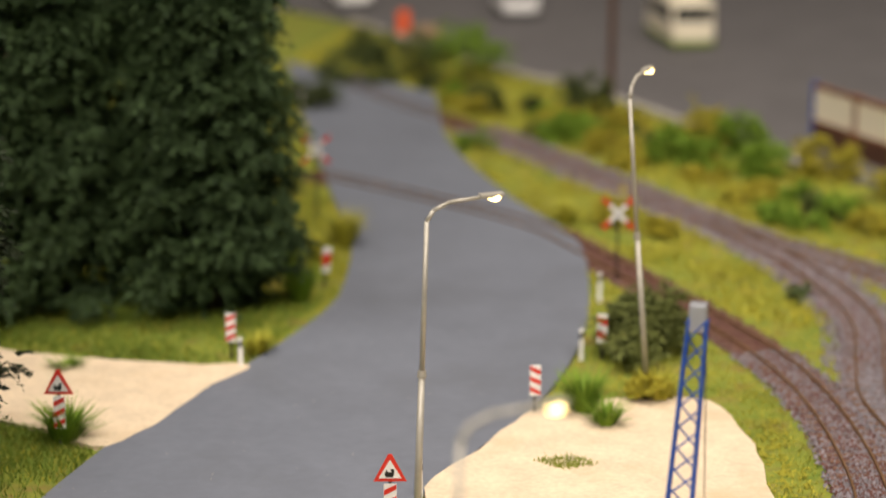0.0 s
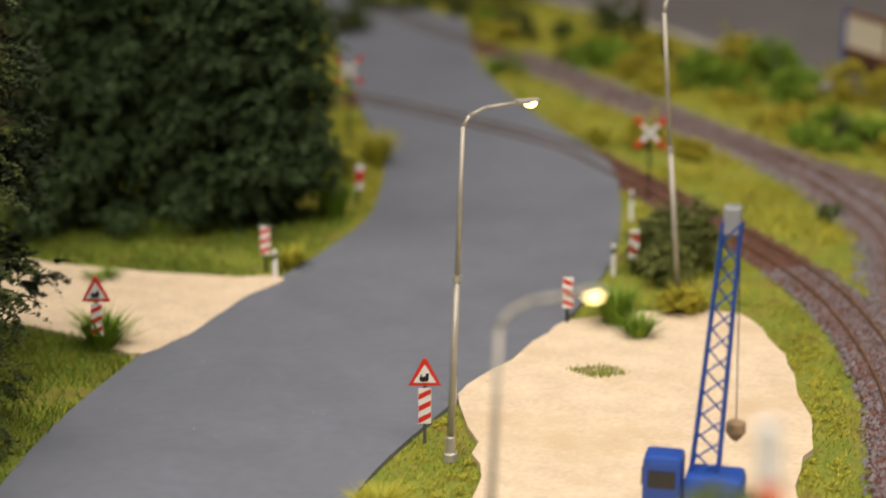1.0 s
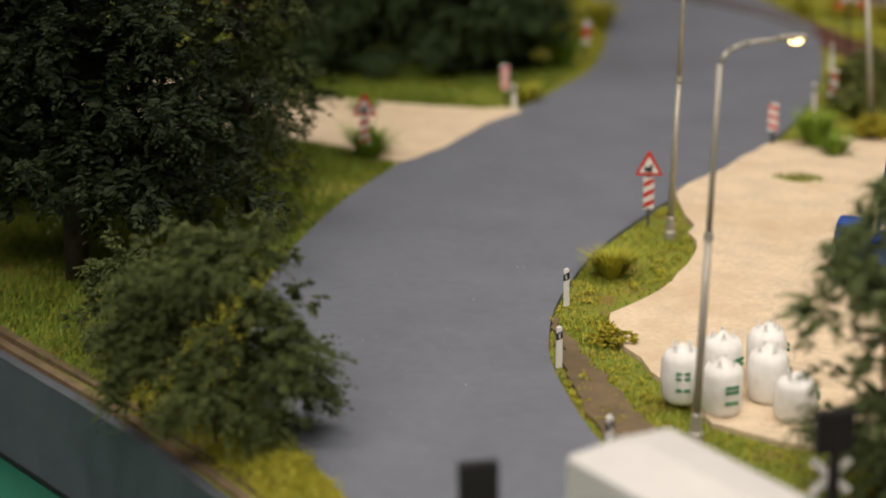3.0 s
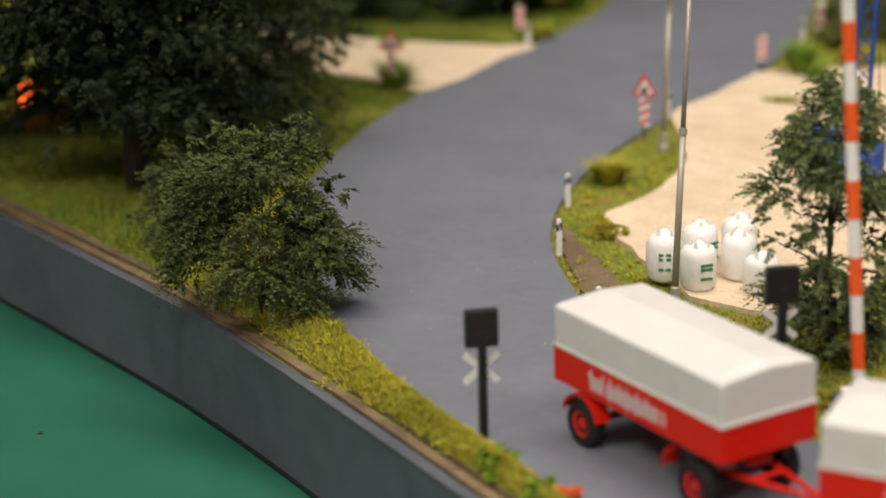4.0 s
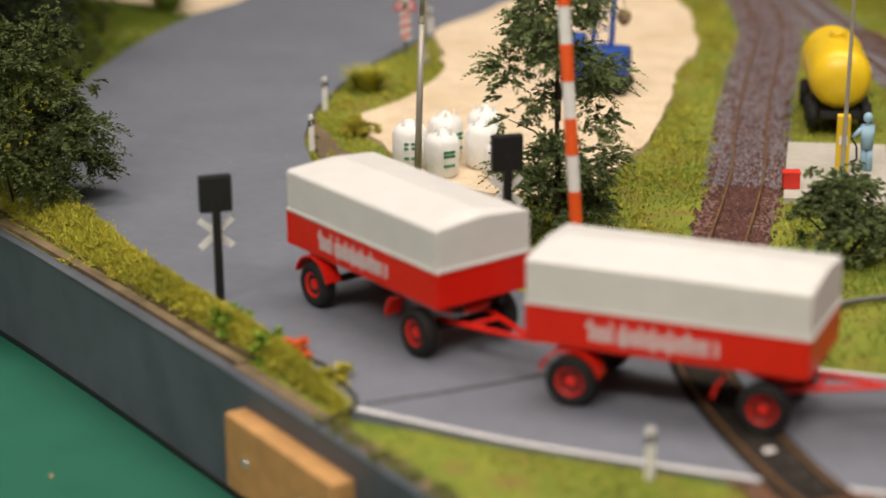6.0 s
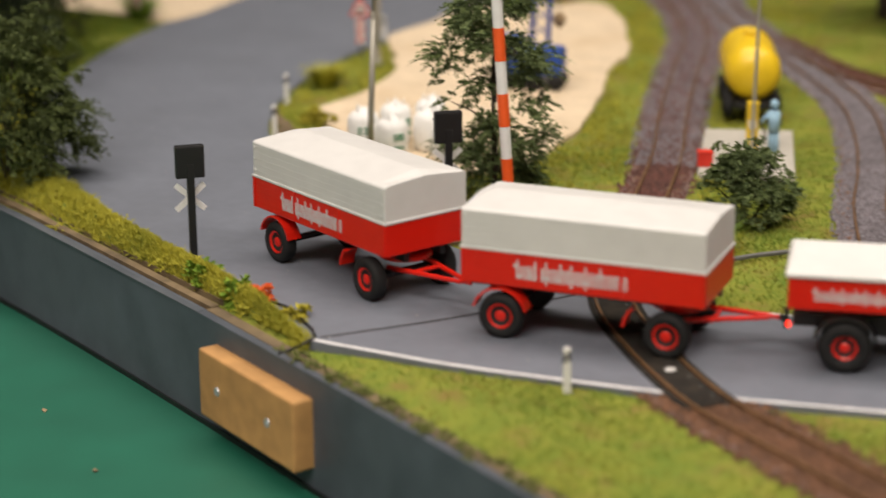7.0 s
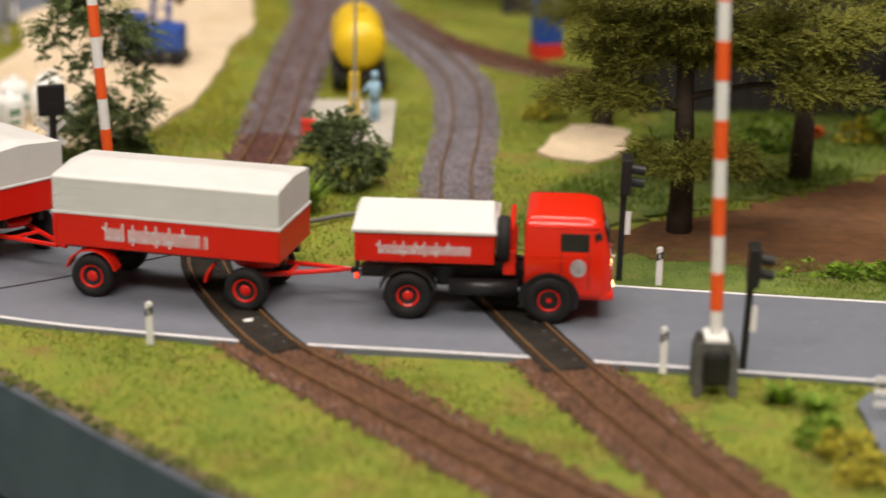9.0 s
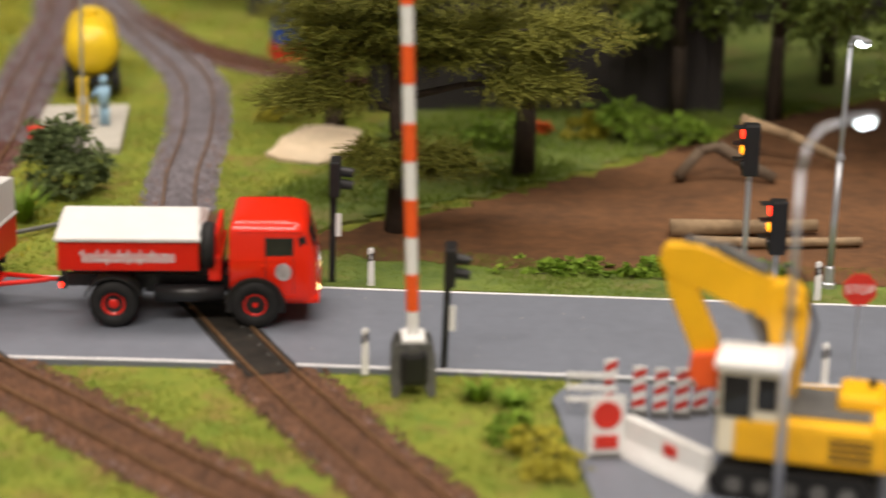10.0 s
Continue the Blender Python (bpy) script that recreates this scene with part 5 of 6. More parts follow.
for k in range(12):
    u, v = k / 12, (k + 1) / 12
    for (i, j), (p, q) in (((1, 1), (1, -1)), ((1, -1), (-1, -1)), ((-1, -1), (-1, 1)), ((-1, 1), (1, 1))):
        tube(boom, corner(u, i, j), corner(v, p, q), 0.26, 0.26, 5)
part("boom", boom, BLUE, crane, "blue lattice boom")
part("boom_head", box(bmesh.new(), b1.x, b1.y, b1.z - 3, 4.4, 3.8, 7, 0.6), STEEL, crane, "pale boom head")
part("cable", C((b1.x + 2, b1.y, b1.z + 3), (b1.x + 3, b1.y + 2, 27), 0.18, seg=5), GREY, crane)
part("hook_block", lathe(bmesh.new(), [(0.6, 6), (2.4, 5), (2.6, 2.5), (1.0, 0.4), (0.4, 0)], 14, pose(b1.x + 3, b1.y + 2, 22)), LOG, crane, "brown hook block")

BAGS = [(-256, 416, 14), (-244.5, 411, 13), (-248, 428, 14), (-235, 423, 13.5), (-226, 412, 11), (-238, 438, 14)]
for i, (x, y, h) in enumerate(BAGS):
    ob = thing("bulk_bag", x, y, "full white bulk bag standing on the sand", "bag", 15 + 23 * i, group="bulk bags")
    bm = bmesh.new()
    rng = random.Random(i)
    prof = [(4.2, 0), (5.1, 1.2), (5.5, h * 0.45), (5.3, h * 0.8), (4.2, h * 0.96), (1.8, h), (1.0, h + 1.4)]
    lathe(bm, prof, 12)
    for v in bm.verts:
        k = 0.25 * math.sin(3 * math.atan2(v.co.y, v.co.x) + i) + rng.uniform(-0.25, 0.25)
        v.co.x *= 1 + k * 0.18
        v.co.y *= 1 + k * 0.18
    part("sack", bm, BAG, ob, smooth=True)
    for a in (0, 90, 180, 270):
        part("loop", chain(bmesh.new(), [(3 * math.cos(math.radians(a + 30)), 3 * math.sin(math.radians(a + 30)), h * 0.92), (2.6 * math.cos(math.radians(a + 45)), 2.6 * math.sin(math.radians(a + 45)), h + 1.8), (3 * math.cos(math.radians(a + 60)), 3 * math.sin(math.radians(a + 60)), h * 0.92)], 0.25, 0.25, 5), BAG, ob)
    for z in (h * 0.62, h * 0.52, h * 0.3):
        part("print_bar", B(0, -5.45, z, 3.6, 0.4, 0.8), PRINT, ob)

# ---- the tank wagon, pump and slab between the tracks ----
slab = patch("concrete_slab", [(-147, 470), (-117, 474), (-111, 412), (-142, 409)], CONCRETE, 0.6, 2.5, smooth_line=False)
tagged(slab, "pale concrete slab between the tracks", "slab", kind="structure")
tank = thing("tank_trailer", -136, 508, "yellow cylindrical tank on a black wheeled frame", "tank", 10)
part("frame", B(0, 0, 4.5, 13, 44, 2.6, 0.4), BLACK, tank)
vessel = part("vessel", lathe(bmesh.new(), [(2, -23), (7, -22), (9.6, -19), (10, -16), (10, 16), (9.6, 19), (7, 22), (2, 23)], 28, pose(0, 0, 17, 90)), YELLOW, tank, "glossy yellow tank vessel", True)
part("hatch", lathe(bmesh.new(), [(2.6, 26), (2.6, 28.6), (2.2, 29)], 16), YELLOW, vessel)
for ry in (-12, 12):
    part("band", lathe(bmesh.new(), [(10.1, -0.8), (10.25, 0), (10.1, 0.8)], 28, pose(0, ry, 17, 90)), YELLOW, vessel)
for wx in (-8.5, 8.5):
    for wy in (-17, -7, 14):
        wh = part("wheel", lathe(bmesh.new(), [(2, -1.6), (4.2, -1.6), (4.6, 0), (4.2, 1.6), (2, 1.6)], 18, pose(wx, wy, 4.6, 0, 90)), TYRE, tank, smooth=True)
part("cab_post", B(0, 21, 4, 14, 6, 16, 1), BLACK, tank)
pump = thing("fuel_pump", -128, 441, "yellow fuel pump column on the slab", "pump", 8, 0.6)
part("column", B(0, 0, 0, 4.0, 3.4, 17.5, 0.5), YELLOW, pump)
part("dial", B(0, -1.8, 8.6, 2.6, 0.4, 2.6, 0.1), WHITE, pump)
part("hose", chain(bmesh.new(), [(2, 0, 11), (4, -1, 8), (4.2, -1.4, 4), (2.4, -1, 3)], 0.35, 0.35, 6), BLACK, pump)
fig = bmesh.new()
tube(fig, (-0.9, 0, 0), (-0.7, 0, 7.5), 1.0, 1.1, 8)
tube(fig, (0.9, 0, 0), (0.7, 0, 7.5), 1.0, 1.1, 8)
tube(fig, (0, 0, 7), (0, 0, 14), 1.9, 2.2, 10)
ball(fig, 0, 0, 16.4, 1.5, 1.5, 1.7, 2)
tube(fig, (-1.8, 0, 13), (-4.2, -1.5, 10.5), 0.8, 0.6, 8)
doll = part("figurine", fig, FIGBLUE, None, smooth=True)
doll.location = (-121 * MM, 443 * MM, 0.6 * MM)
tagged(doll, "pale blue painted model figurine beside the pump", "figurine")
bin_ = thing("red_bin", -141, 420, "small red box on the slab", "box", 12, 0.6)
part("box", B(0, 0, 0, 5, 4, 4.5, 0.4), SIGNRED, bin_)
part("lid", B(0, 0, 4.4, 5.3, 4.3, 0.7, 0.2), SIGNRED, bin_)
pole_ = thing("mast", -127.5, 436, "thin grey lamp mast beside the pump", "mast", 0, 0.6)
part("pole", C((0, 0, 0), (1, 0, 62), 0.7, 0.5, 10), POLE, pole_)
part("base", C((0, 0, 0), (0, 0, 2), 1.6, 1.3, 12), POLE, pole_)
loop = part("cable", chain(bmesh.new(), [(-236, 257, 0.5), (-230, 253, 0.7), (-224.5, 246, 0.5), (-218.5, 238, 0.6), (-216, 232.5, 0.5), (-218, 227, 0.2), (-222, 221, -0.4)], 0.4, 0.35, 8), BLACK, smooth=True)
tagged(loop, "thin black cable lying at the bank's end", "cable")
chip = part("paper_chip", box(bmesh.new(), 0, 0, 0, 2.4, 1.5, 0.3, 0.1), WHITE)
chip.matrix_basis = pose(-125.7 * MM, 228.4 * MM, 0.9 * MM, 4, -3, 25)
tagged(chip, "small white chip lying on the crossing panel", "chip")
twig = part("cable_run", chain(bmesh.new(), [(-137, 311, 0), (-126, 317, 0.4), (-115, 327, 0.2), (-104, 333, 0.5), (-93, 343, 0)], 0.8, 0.7, 6), GREY)
tagged(twig, "dark twig-like cable lying in the grass", "cable")
hut = thing("blue_hut", -66, 566, "small blue hut on a red base behind the siding", "hut", 20)
part("base", B(0, 0, -1.5, 12, 11, 6, 0.3), SIGNRED, hut)
part("body", B(0, 0, 4.5, 11, 10, 17, 0.5), BLUE, hut)
part("door", B(0, -5.1, 5, 4, 0.4, 10, 0.1), BLUE, hut)

# ---- behind the crossing: cedars, dark barn, soil and logs ----
def cedar(x, y, h, pads, seed, label):
    rng = np.random.default_rng(seed)
    ob = thing("cedar", x, y, label, "tree", z=-1.5, group="flat-topped cedars")
    part("trunk", chain(bmesh.new(), [(0, 0, 0), (0.5, 0, h * 0.2), (-0.6, 0.5, h * 0.55), (0.4, 0, h)], 4.0, 1.6, 10), BARK, ob, smooth=True)
    for k, (px_, py_, z, rx, ry, n) in enumerate(pads):
        part("limb", chain(bmesh.new(), [(0, 0, z - 8), (px_ * 0.5, py_ * 0.5, z - 3), (px_, py_, z - 1)], 1.3, 0.5, 8), BARK, ob, smooth=True)
        cs, rs = [], []
        for _ in range(40):
            a, q = rng.uniform(0, 6.28), math.sqrt(rng.uniform(0, 1))
            cs.append((px_ + rx * q * math.cos(a), py_ + ry * q * math.sin(a), z + rng.normal(0, 1.3) - 2.5 * q))
            s = rng.uniform(4, 7.5)
            rs.append((s * 1.3, s * 1.2, s * 0.42))
        sprays("pad", cs, rs, int(n * 5.5), 0.82, CEDAR, ob, seed * 10 + k, 0.05, 1.0)
    return ob


cedar(-14, 327, 110, [(4, -4, 27, 17, 10, 3800), (-24, -4, 46, 14, 10, 3800), (-10, 4, 58, 22, 12, 5200), (22, 2, 58, 24, 14, 5200), (38, -4, 50, 12, 10, 3200), (44, 4, 64, 22, 14, 4500), (-6, -6, 66, 24, 12, 4500), (0, 0, 78, 34, 20, 6500), (2, 0, 100, 26, 18, 4500)], 31, "cedar with flat olive needle pads behind the road")
cedar(26, 392, 120, [(-20, 0, 52, 22, 14, 3500), (16, 0, 66, 24, 16, 3800), (0, 0, 90, 34, 22, 4500)], 32, "cedar with flat olive needle pads by the barn")
cedar(-40, 455, 90, [(-8, 0, 44, 18, 14, 2600), (10, 0, 60, 22, 16, 3000), (0, 0, 78, 22, 16, 3000)], 33, "smaller cedar with olive needle pads")
tagged(patch("sand_clearing", [(-60, 412), (-44, 402), (-30, 420), (-32, 446), (-50, 448), (-55, 430)], SAND, -0.3, 3, 1.6, 9), "pale sandy clearing below the cedars", "sand", kind="structure")
barn = thing("barn", 36, 505, "dark brown weathered barn behind the trees", "barn", 2)
wallb = part("wall", B(0, 0, -2, 132, 50, 62, 0.6), DARKWALL, barn)
for k in range(22):
    part("board", B(-63 + k * 6, -25.4, -1, 5.4, 0.9, 60), DARKWALL, wallb)
part("roof", prism(bmesh.new(), [(-30, 0), (30, 0), (30, 2), (0, 24), (-30, 2)], -70, 70, pose(0, 0, 60, 0, 0, 90)), BROWN, barn)
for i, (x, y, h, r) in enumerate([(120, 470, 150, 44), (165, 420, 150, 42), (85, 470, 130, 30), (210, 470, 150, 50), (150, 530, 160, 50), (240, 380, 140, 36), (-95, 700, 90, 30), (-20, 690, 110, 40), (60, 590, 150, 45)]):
    tree("broadleaf_tree", x, y, h, r, 34, FORESTLIT, 13000, 2.4, "green tree on the wooded slope", "tree", 60 + i, None, 0.26, 3.4, 80, limbs=10)


def log(pts, r, label, mat=LOG):
    ob = chain(bmesh.new(), pts, r, r * 0.75, 12)
    for v in ob.verts:
        v.co += Vector((math.sin(v.co.x * 1.7), math.cos(v.co.y * 1.3), math.sin(v.co.z * 2.1 + v.co.x))) * 0.22
    return tagged(part("log", ob, mat, smooth=True), label, "log", "logs on the soil")


log([(68, 326, 2.2), (90, 327, 2.6), (113, 330, 2.3)], 2.6, "pale dead log lying on brown soil")
log([(74, 314, 1.8), (98, 315, 1.6), (124, 318, 1.5)], 1.8, "slim pale dead log lying on brown soil")
log([(76, 384, 1.5), (84, 390, 9), (90, 392, 10)], 2.0, "short bent dark dead branch propped on the soil", DARKLOG)
log([(90, 392, 10), (100, 388, 5), (108, 384, 1.5)], 2.2, "thick dark dead branch leaning on the soil", DARKLOG)
log([(100, 412, 14), (116, 408, 10), (132, 402, 4)], 2.2, "pale dead trunk leaning on the slope")
for i, (x, y, h, r, m) in enumerate([(33, 447, 6, 5, FLOWER), (49, 443, 10, 9, MUSTARD), (20, 430, 12, 14, LIME), (62, 440, 14, 18, LIME), (84, 432, 12, 14, LIME), (21, 164, 7, 8, MUSTARD), (17, 170, 7, 6, LIME), (26, 152, 6, 8, MUSTARD), (-262, 275, 6.5, 7, LIME), (-246, 261, 6, 6, LIME), (-241, 259, 6.5, 4, FLOWER), (-226, 246, 4, 6, MUSTARD), (-262, 372, 6, 5, SHRUB), (-284, 455, 6, 7, MUSTARD), (-190, 335, 5, 8, MUSTARD), (-60, 460, 10, 9, MUSTARD)]):
    bush("shrub", x, y, h, r, r * 0.8, m, 700 if r < 9 else 1400, 1.5, "low scatter-foam plant on the verge", "shrub", 130 + i, 9)
hedge = bush("hedge", 60, 290, 6, 60, 5, LIME, 5000, 1.6, "low clipped green strip along the road", "hedge", 170, 60)

# ---- road works ----
dig = thing("excavator", 77.5, 148, "yellow crawler excavator with raised arm at the road works", "excavator", -14)
for s in (1, -1):
    tr = bmesh.new()
    prism(tr, [(-17, 2), (-15, 0), (15, 0), (17, 2), (17.5, 4), (15, 7), (-15, 7), (-17.5, 4)], s * 10 - 3, s * 10 + 3)
    crawler = part("crawler", tr, TYRE, dig, "black crawler track")
    for k in range(14):
        part("track_plate", B(-14 + k * 2.15, s * 10, -0.2, 1.5, 6.3, 7.4, 0.1), TYRE, crawler)
    for k in range(5):
        part("roller", C((-12 + k * 6, s * 13.1, 3.4), (-12 + k * 6, s * 13.5, 3.4), 1.8, seg=12), GREY, crawler)
part("slew_ring", C((0, 0, 6.5), (0, 0, 9), 8, seg=20), BLACK, dig)
up_body = part("upper_body", B(4, 0, 9, 34, 25, 9.5, 1.6), DIGGER, dig, "yellow upper body")
part("counterweight", B(19, 0, 9, 7, 25.5, 11, 2.2), DIGGER, up_body)
part("deck", B(7, 0, 18.4, 22, 17, 0.8, 0.3), GREY, up_body)
for k in range(4):
    part("louvre", B(12, -12.7, 11 + k * 1.5, 9, 0.3, 0.6), BLACK, up_body)
part("exhaust", C((15, 4, 18), (15, 4, 24), 0.9, seg=10), BLACK, up_body)
cab_ = part("cab", B(-10, -6, 9.5, 13, 12, 20, 1.2), CREAM, dig, "pale driver's cab with dark glazing")
part("roof", B(-9.5, -6, 29.2, 16, 14, 1.8, 0.7), WHITE, cab_, "white cab roof")
part("window", B(-12.6, -12.1, 18.5, 6.2, 0.5, 9.6, 0.2), WINDOW, cab_)
part("window", B(-6.2, -12.1, 20.5, 4.6, 0.5, 7.6, 0.2), WINDOW, cab_)
part("window", B(-16.6, -6, 13.5, 0.5, 10, 14.8, 0.2), WINDOW, cab_)
part("door_joint", B(-9.3, -12.15, 10.5, 0.3, 0.4, 18), GREY, cab_)
part("engine_hood", B(13, 3, 18, 10, 13, 4.2, 1.6), DIGGER, up_body, "rounded yellow engine hood")
arm = bmesh.new()
prism(arm, [(-10, 12), (-3, 12), (-0.5, 22), (0.5, 36), (-0.5, 43), (-4, 45.5), (-8, 44), (-9, 38), (-7, 32), (-8.5, 22)], 1.0, 5.6)
bmesh.ops.bevel(arm, geom=list(arm.edges), offset=0.5, segments=1, affect="EDGES")
part("boom", arm, DIGGER, dig, "yellow upright boom")
part("boom_pin", C((-3, 0.2, 40), (-3, 6.4, 40), 2.4, seg=16), DIGGER, dig, smooth=True)
dip = bmesh.new()
prism(dip, [(-6, 44.5), (-1, 43), (-2, 36.5), (-7, 35), (-17, 39), (-24, 42.5), (-30.5, 43.5), (-32.5, 47), (-31, 51), (-24, 51.5)], 1.8, 4.8)
bmesh.ops.bevel(dip, geom=list(dip.edges), offset=0.45, segments=1, affect="EDGES")
part("dipper_arm", dip, DIGGER, dig, "yellow dipper arm")
stick = bmesh.new()
prism(stick, [(-32, 50), (-27, 48.5), (-24, 42), (-18.5, 30), (-19, 25.5), (-23.5, 25), (-30, 40)], 2.0, 4.6)
bmesh.ops.bevel(stick, geom=list(stick.edges), offset=0.4, segments=1, affect="EDGES")
part("stick", stick, DIGGER, dig, "yellow hanging stick")
for py in (0.4, 6.2):
    part("ram", tube(C((-4, py, 16), (-8, py, 30), 1.3, seg=12), (-8, py, 30), (-12, py, 38), 0.8, 0.8, 12), GREY, dig)
part("ram", tube(C((-9, 3.3, 46.5), (-19, 3.3, 51.0), 1.3, seg=12), (-19, 3.3, 51.0), (-27, 3.3, 52.2), 0.8, 0.8, 12), GREY, dig, "grey hydraulic ram")
part("hose", chain(bmesh.new(), [(0, 5.9, 24), (2, 6.2, 34), (-2, 6.2, 46), (-10, 5.6, 48)], 0.4, 0.4, 6), BLACK, dig)
bk = bmesh.new()
prism(bk, [(-24, 27), (-18.5, 28), (-16.5, 24), (-17.5, 19.5), (-22, 19), (-24.5, 22)], 0, 6.6)
bmesh.ops.bevel(bk, geom=list(bk.edges), offset=0.4, segments=1, affect="EDGES")
part("bucket", bk, BARRED, dig, "orange-red bucket")
for i, (x, y) in enumerate([(46.5, 184.5), (51.5, 183.5), (56.5, 183.5), (61, 185.5), (66, 187), (40, 189)]):
    ob = thing("works_beacon", x, y, "small red-and-white striped works beacon on a grey foot", "beacon", 6 * i - 12, group="works beacons")
    part("foot", B(0, 0, 0, 4.2, 3.0, 1.2, 0.3), GREY, ob)
    stripes(ob, "plate", 0, 0, 1.2, 3.2, 11.0, 3, 0.4, SIGNRED)
fencew = thing("works_fence", 35, 186, "low grey and white works fence", "fence", -4)
for k in range(4):
    part("post", B(-5 + k * 3.6, 0, 0, 0.7, 0.7, 10), STEEL, fencew)
for z in (2.5, 5.5, 8.6):
    part("rail", B(0.4, -0.5, z, 12, 0.4, 1.3), WHITE, fencew)
sgn = thing("works_sign", 37, 160, "round red-ringed works sign on a white board", "road sign", 8)
part("board", B(0, 0, 0.5, 8.4, 0.6, 14, 0.1), WHITE, sgn)
part("ring", lathe(bmesh.new(), [(3.3, 0), (3.3, 0.3), (2.3, 0.35), (2.2, 0.1)], 24, pose(0, -0.3, 10, 90)), SIGNRED, sgn)
part("symbol_bar", B(0, -0.5, 2, 5.4, 0.3, 3.2), SIGNRED, sgn)
part("foot", B(0, 0, 0, 7, 3.5, 0.8, 0.2), GREY, sgn)
bar_ = thing("concrete_barrier", 50, 152, "white concrete barrier block with red marks", "barrier", -52)
part("block", prism(bmesh.new(), [(-3, 0), (3, 0), (2.6, 1.4), (1.2, 4), (1.0, 9), (-1.0, 9), (-1.2, 4), (-2.6, 1.4)], -13, 13, pose(0, 0, 0, 0, 0, 90)), WHITE, bar_)
part("mark", B(2, -1.35, 4.6, 4.0, 0.3, 2.6), SIGNRED, bar_)

# ---- car park, house and wood at the far end ----
def van(x, y, rz, mat, label, l, w, h, skirt):
    ob = thing("parked_van", x, y, label, "vehicle", rz, group="parked vehicles")
    bm = bmesh.new()
    prism(bm, [(-l / 2, 3), (l / 2, 3), (l / 2 + 0.5, h * 0.5), (l / 2 - 2, h * 0.94), (l / 2 - 5, h), (-l / 2 + 1.5, h), (-l / 2, h * 0.9)], -w / 2, w / 2)
    bmesh.ops.bevel(bm, geom=list(bm.edges), offset=1.0, segments=2, affect="EDGES")
    body_ = part("body", bm, mat, ob)
    part("skirt", B(0, 0, 2.4, l + 0.6, w + 0.4, 4, 0.4), skirt, body_)
    part("windscreen", B(l / 2 - 0.8, 0, h * 0.56, 1.6, w - 3, h * 0.32, 0.3), WINDOW, body_)
    for s in (1, -1):
        part("side_window", B(-1, s * (w / 2 - 0.15), h * 0.56, l - 10, 0.6, h * 0.28, 0.1), WINDOW, body_)
        part("headlamp", lathe(bmesh.new(), [(1.2, 0), (0.9, 0.6)], 12, pose(l / 2 + 0.2, s * (w / 2 - 3), h * 0.3, 0, 90)), CHROME, body_)
        for wx in (-l * 0.3, l * 0.3):
            wheel(ob, wx, s * (w / 2 - 1.4), 4.2, 2.6, s)
    return ob


van(-318, 1472, -70, CREAM, "cream bus with a green skirt on the car park", 80, 29, 33, GRASSGREEN)
van(-452, 1570, -70, WHITE, "white van parked on the asphalt", 54, 26, 26, GREY)
van(-587, 1590, -65, WHITE, "white van parked at the car park's edge", 54, 26, 26, GREY)
mst = thing("mast", -336, 1261, "tall brown wooden mast at the car park", "mast", 0)
part("pole", C((0, 0, -2), (0, 0, 150), 2.1, 1.5, 12), BROWN, mst)
part("foot", C((0, 0, -2), (0, 0, 5), 3.0, 2.2, 12), BROWN, mst)
fa, fb = np.array((-211, 1140.0)), np.array((-120, 1005.0))
fence = thing("fence", fa[0], fa[1], "timber fence with white panels above dark brown boards", "fence", math.degrees(math.atan2(*(fb - fa)[::-1])))
flen = float(np.hypot(*(fb - fa)))
for k in range(5):
    u = flen * k / 4
    part("post", B(u, 0, -2, 2.4, 2.4, 35), BLUE if k == 0 else RAILWOOD, fence)
    if k < 4:
        part("panel", B(u + flen / 8, 0, 13, flen / 4 - 2.6, 1.0, 17), CREAM, fence, "off-white panel")
        part("top_rail", B(u + flen / 8, 0, 30, flen / 4 - 2.4, 2.0, 2), RAILWOOD, fence)
        part("mid_rail", B(u + flen / 8, 0, 11.5, flen / 4 - 2.4, 1.8, 1.6), RAILWOOD, fence)
        for j in range(6):
            part("board", B(u + 2.2 + (j + 0.5) * (flen / 4 - 2.6) / 6 - 0.9, 0, -2, (flen / 4 - 2.6) / 6 - 0.3, 1.2, 13.4), BROWN, fence)
# an orange bollard, then a tan crate, both simplified to lidded boxes
for x, y, m, h in ((-511, 1455, BARRED, 16), (-490, 1440, LOG, 9)):
    ob = thing("crate", x, y, "small bright lidded block beside the verge bushes", "crate", 20)
    part("box", B(0, 0, 0, 8 if m is BARRED else 18, 8, h, 0.6), m, ob)
    part("lid", B(0, 0, h, 8.6 if m is BARRED else 18.6, 8.6, 1, 0.3), m, ob)
house = thing("house", -600, 935, "brown timber house behind the conifers", "house", 12)
hw_ = part("wall", B(0, 0, -2, 90, 70, 62, 0.5), BROWN, house)
part("roof", prism(bmesh.new(), [(-42, 0), (42, 0), (42, 3), (0, 36), (-42, 3)], -50, 50, pose(0, 0, 60, 0, 0, 90)), SOILRED, house)
for wx in (-24, 4, 30):
    wn = part("window", B(wx, -35.2, 20, 13, 0.8, 18), RAILWOOD, hw_)
    part("pane", B(wx, -35.7, 21.5, 10.4, 0.4, 15), WINDOW, wn)
fire = thing("campfire", -548, 548, "small glowing campfire of crossed logs", "campfire", 0)
for a in (0, 60, 120):
    part("log", C((-5 * math.cos(math.radians(a)), -5 * math.sin(math.radians(a)), 1), (5 * math.cos(math.radians(a)), 5 * math.sin(math.radians(a)), 4), 1.1, seg=8), BARK, fire)
for k in range(6):
    part("flame", lathe(bmesh.new(), [(0.3, 0), (1.5, 2.5), (0.9, 6), (0.1, 10)], 8, pose(3 * math.cos(k), 3 * math.sin(k), 2)), EMBER, fire)
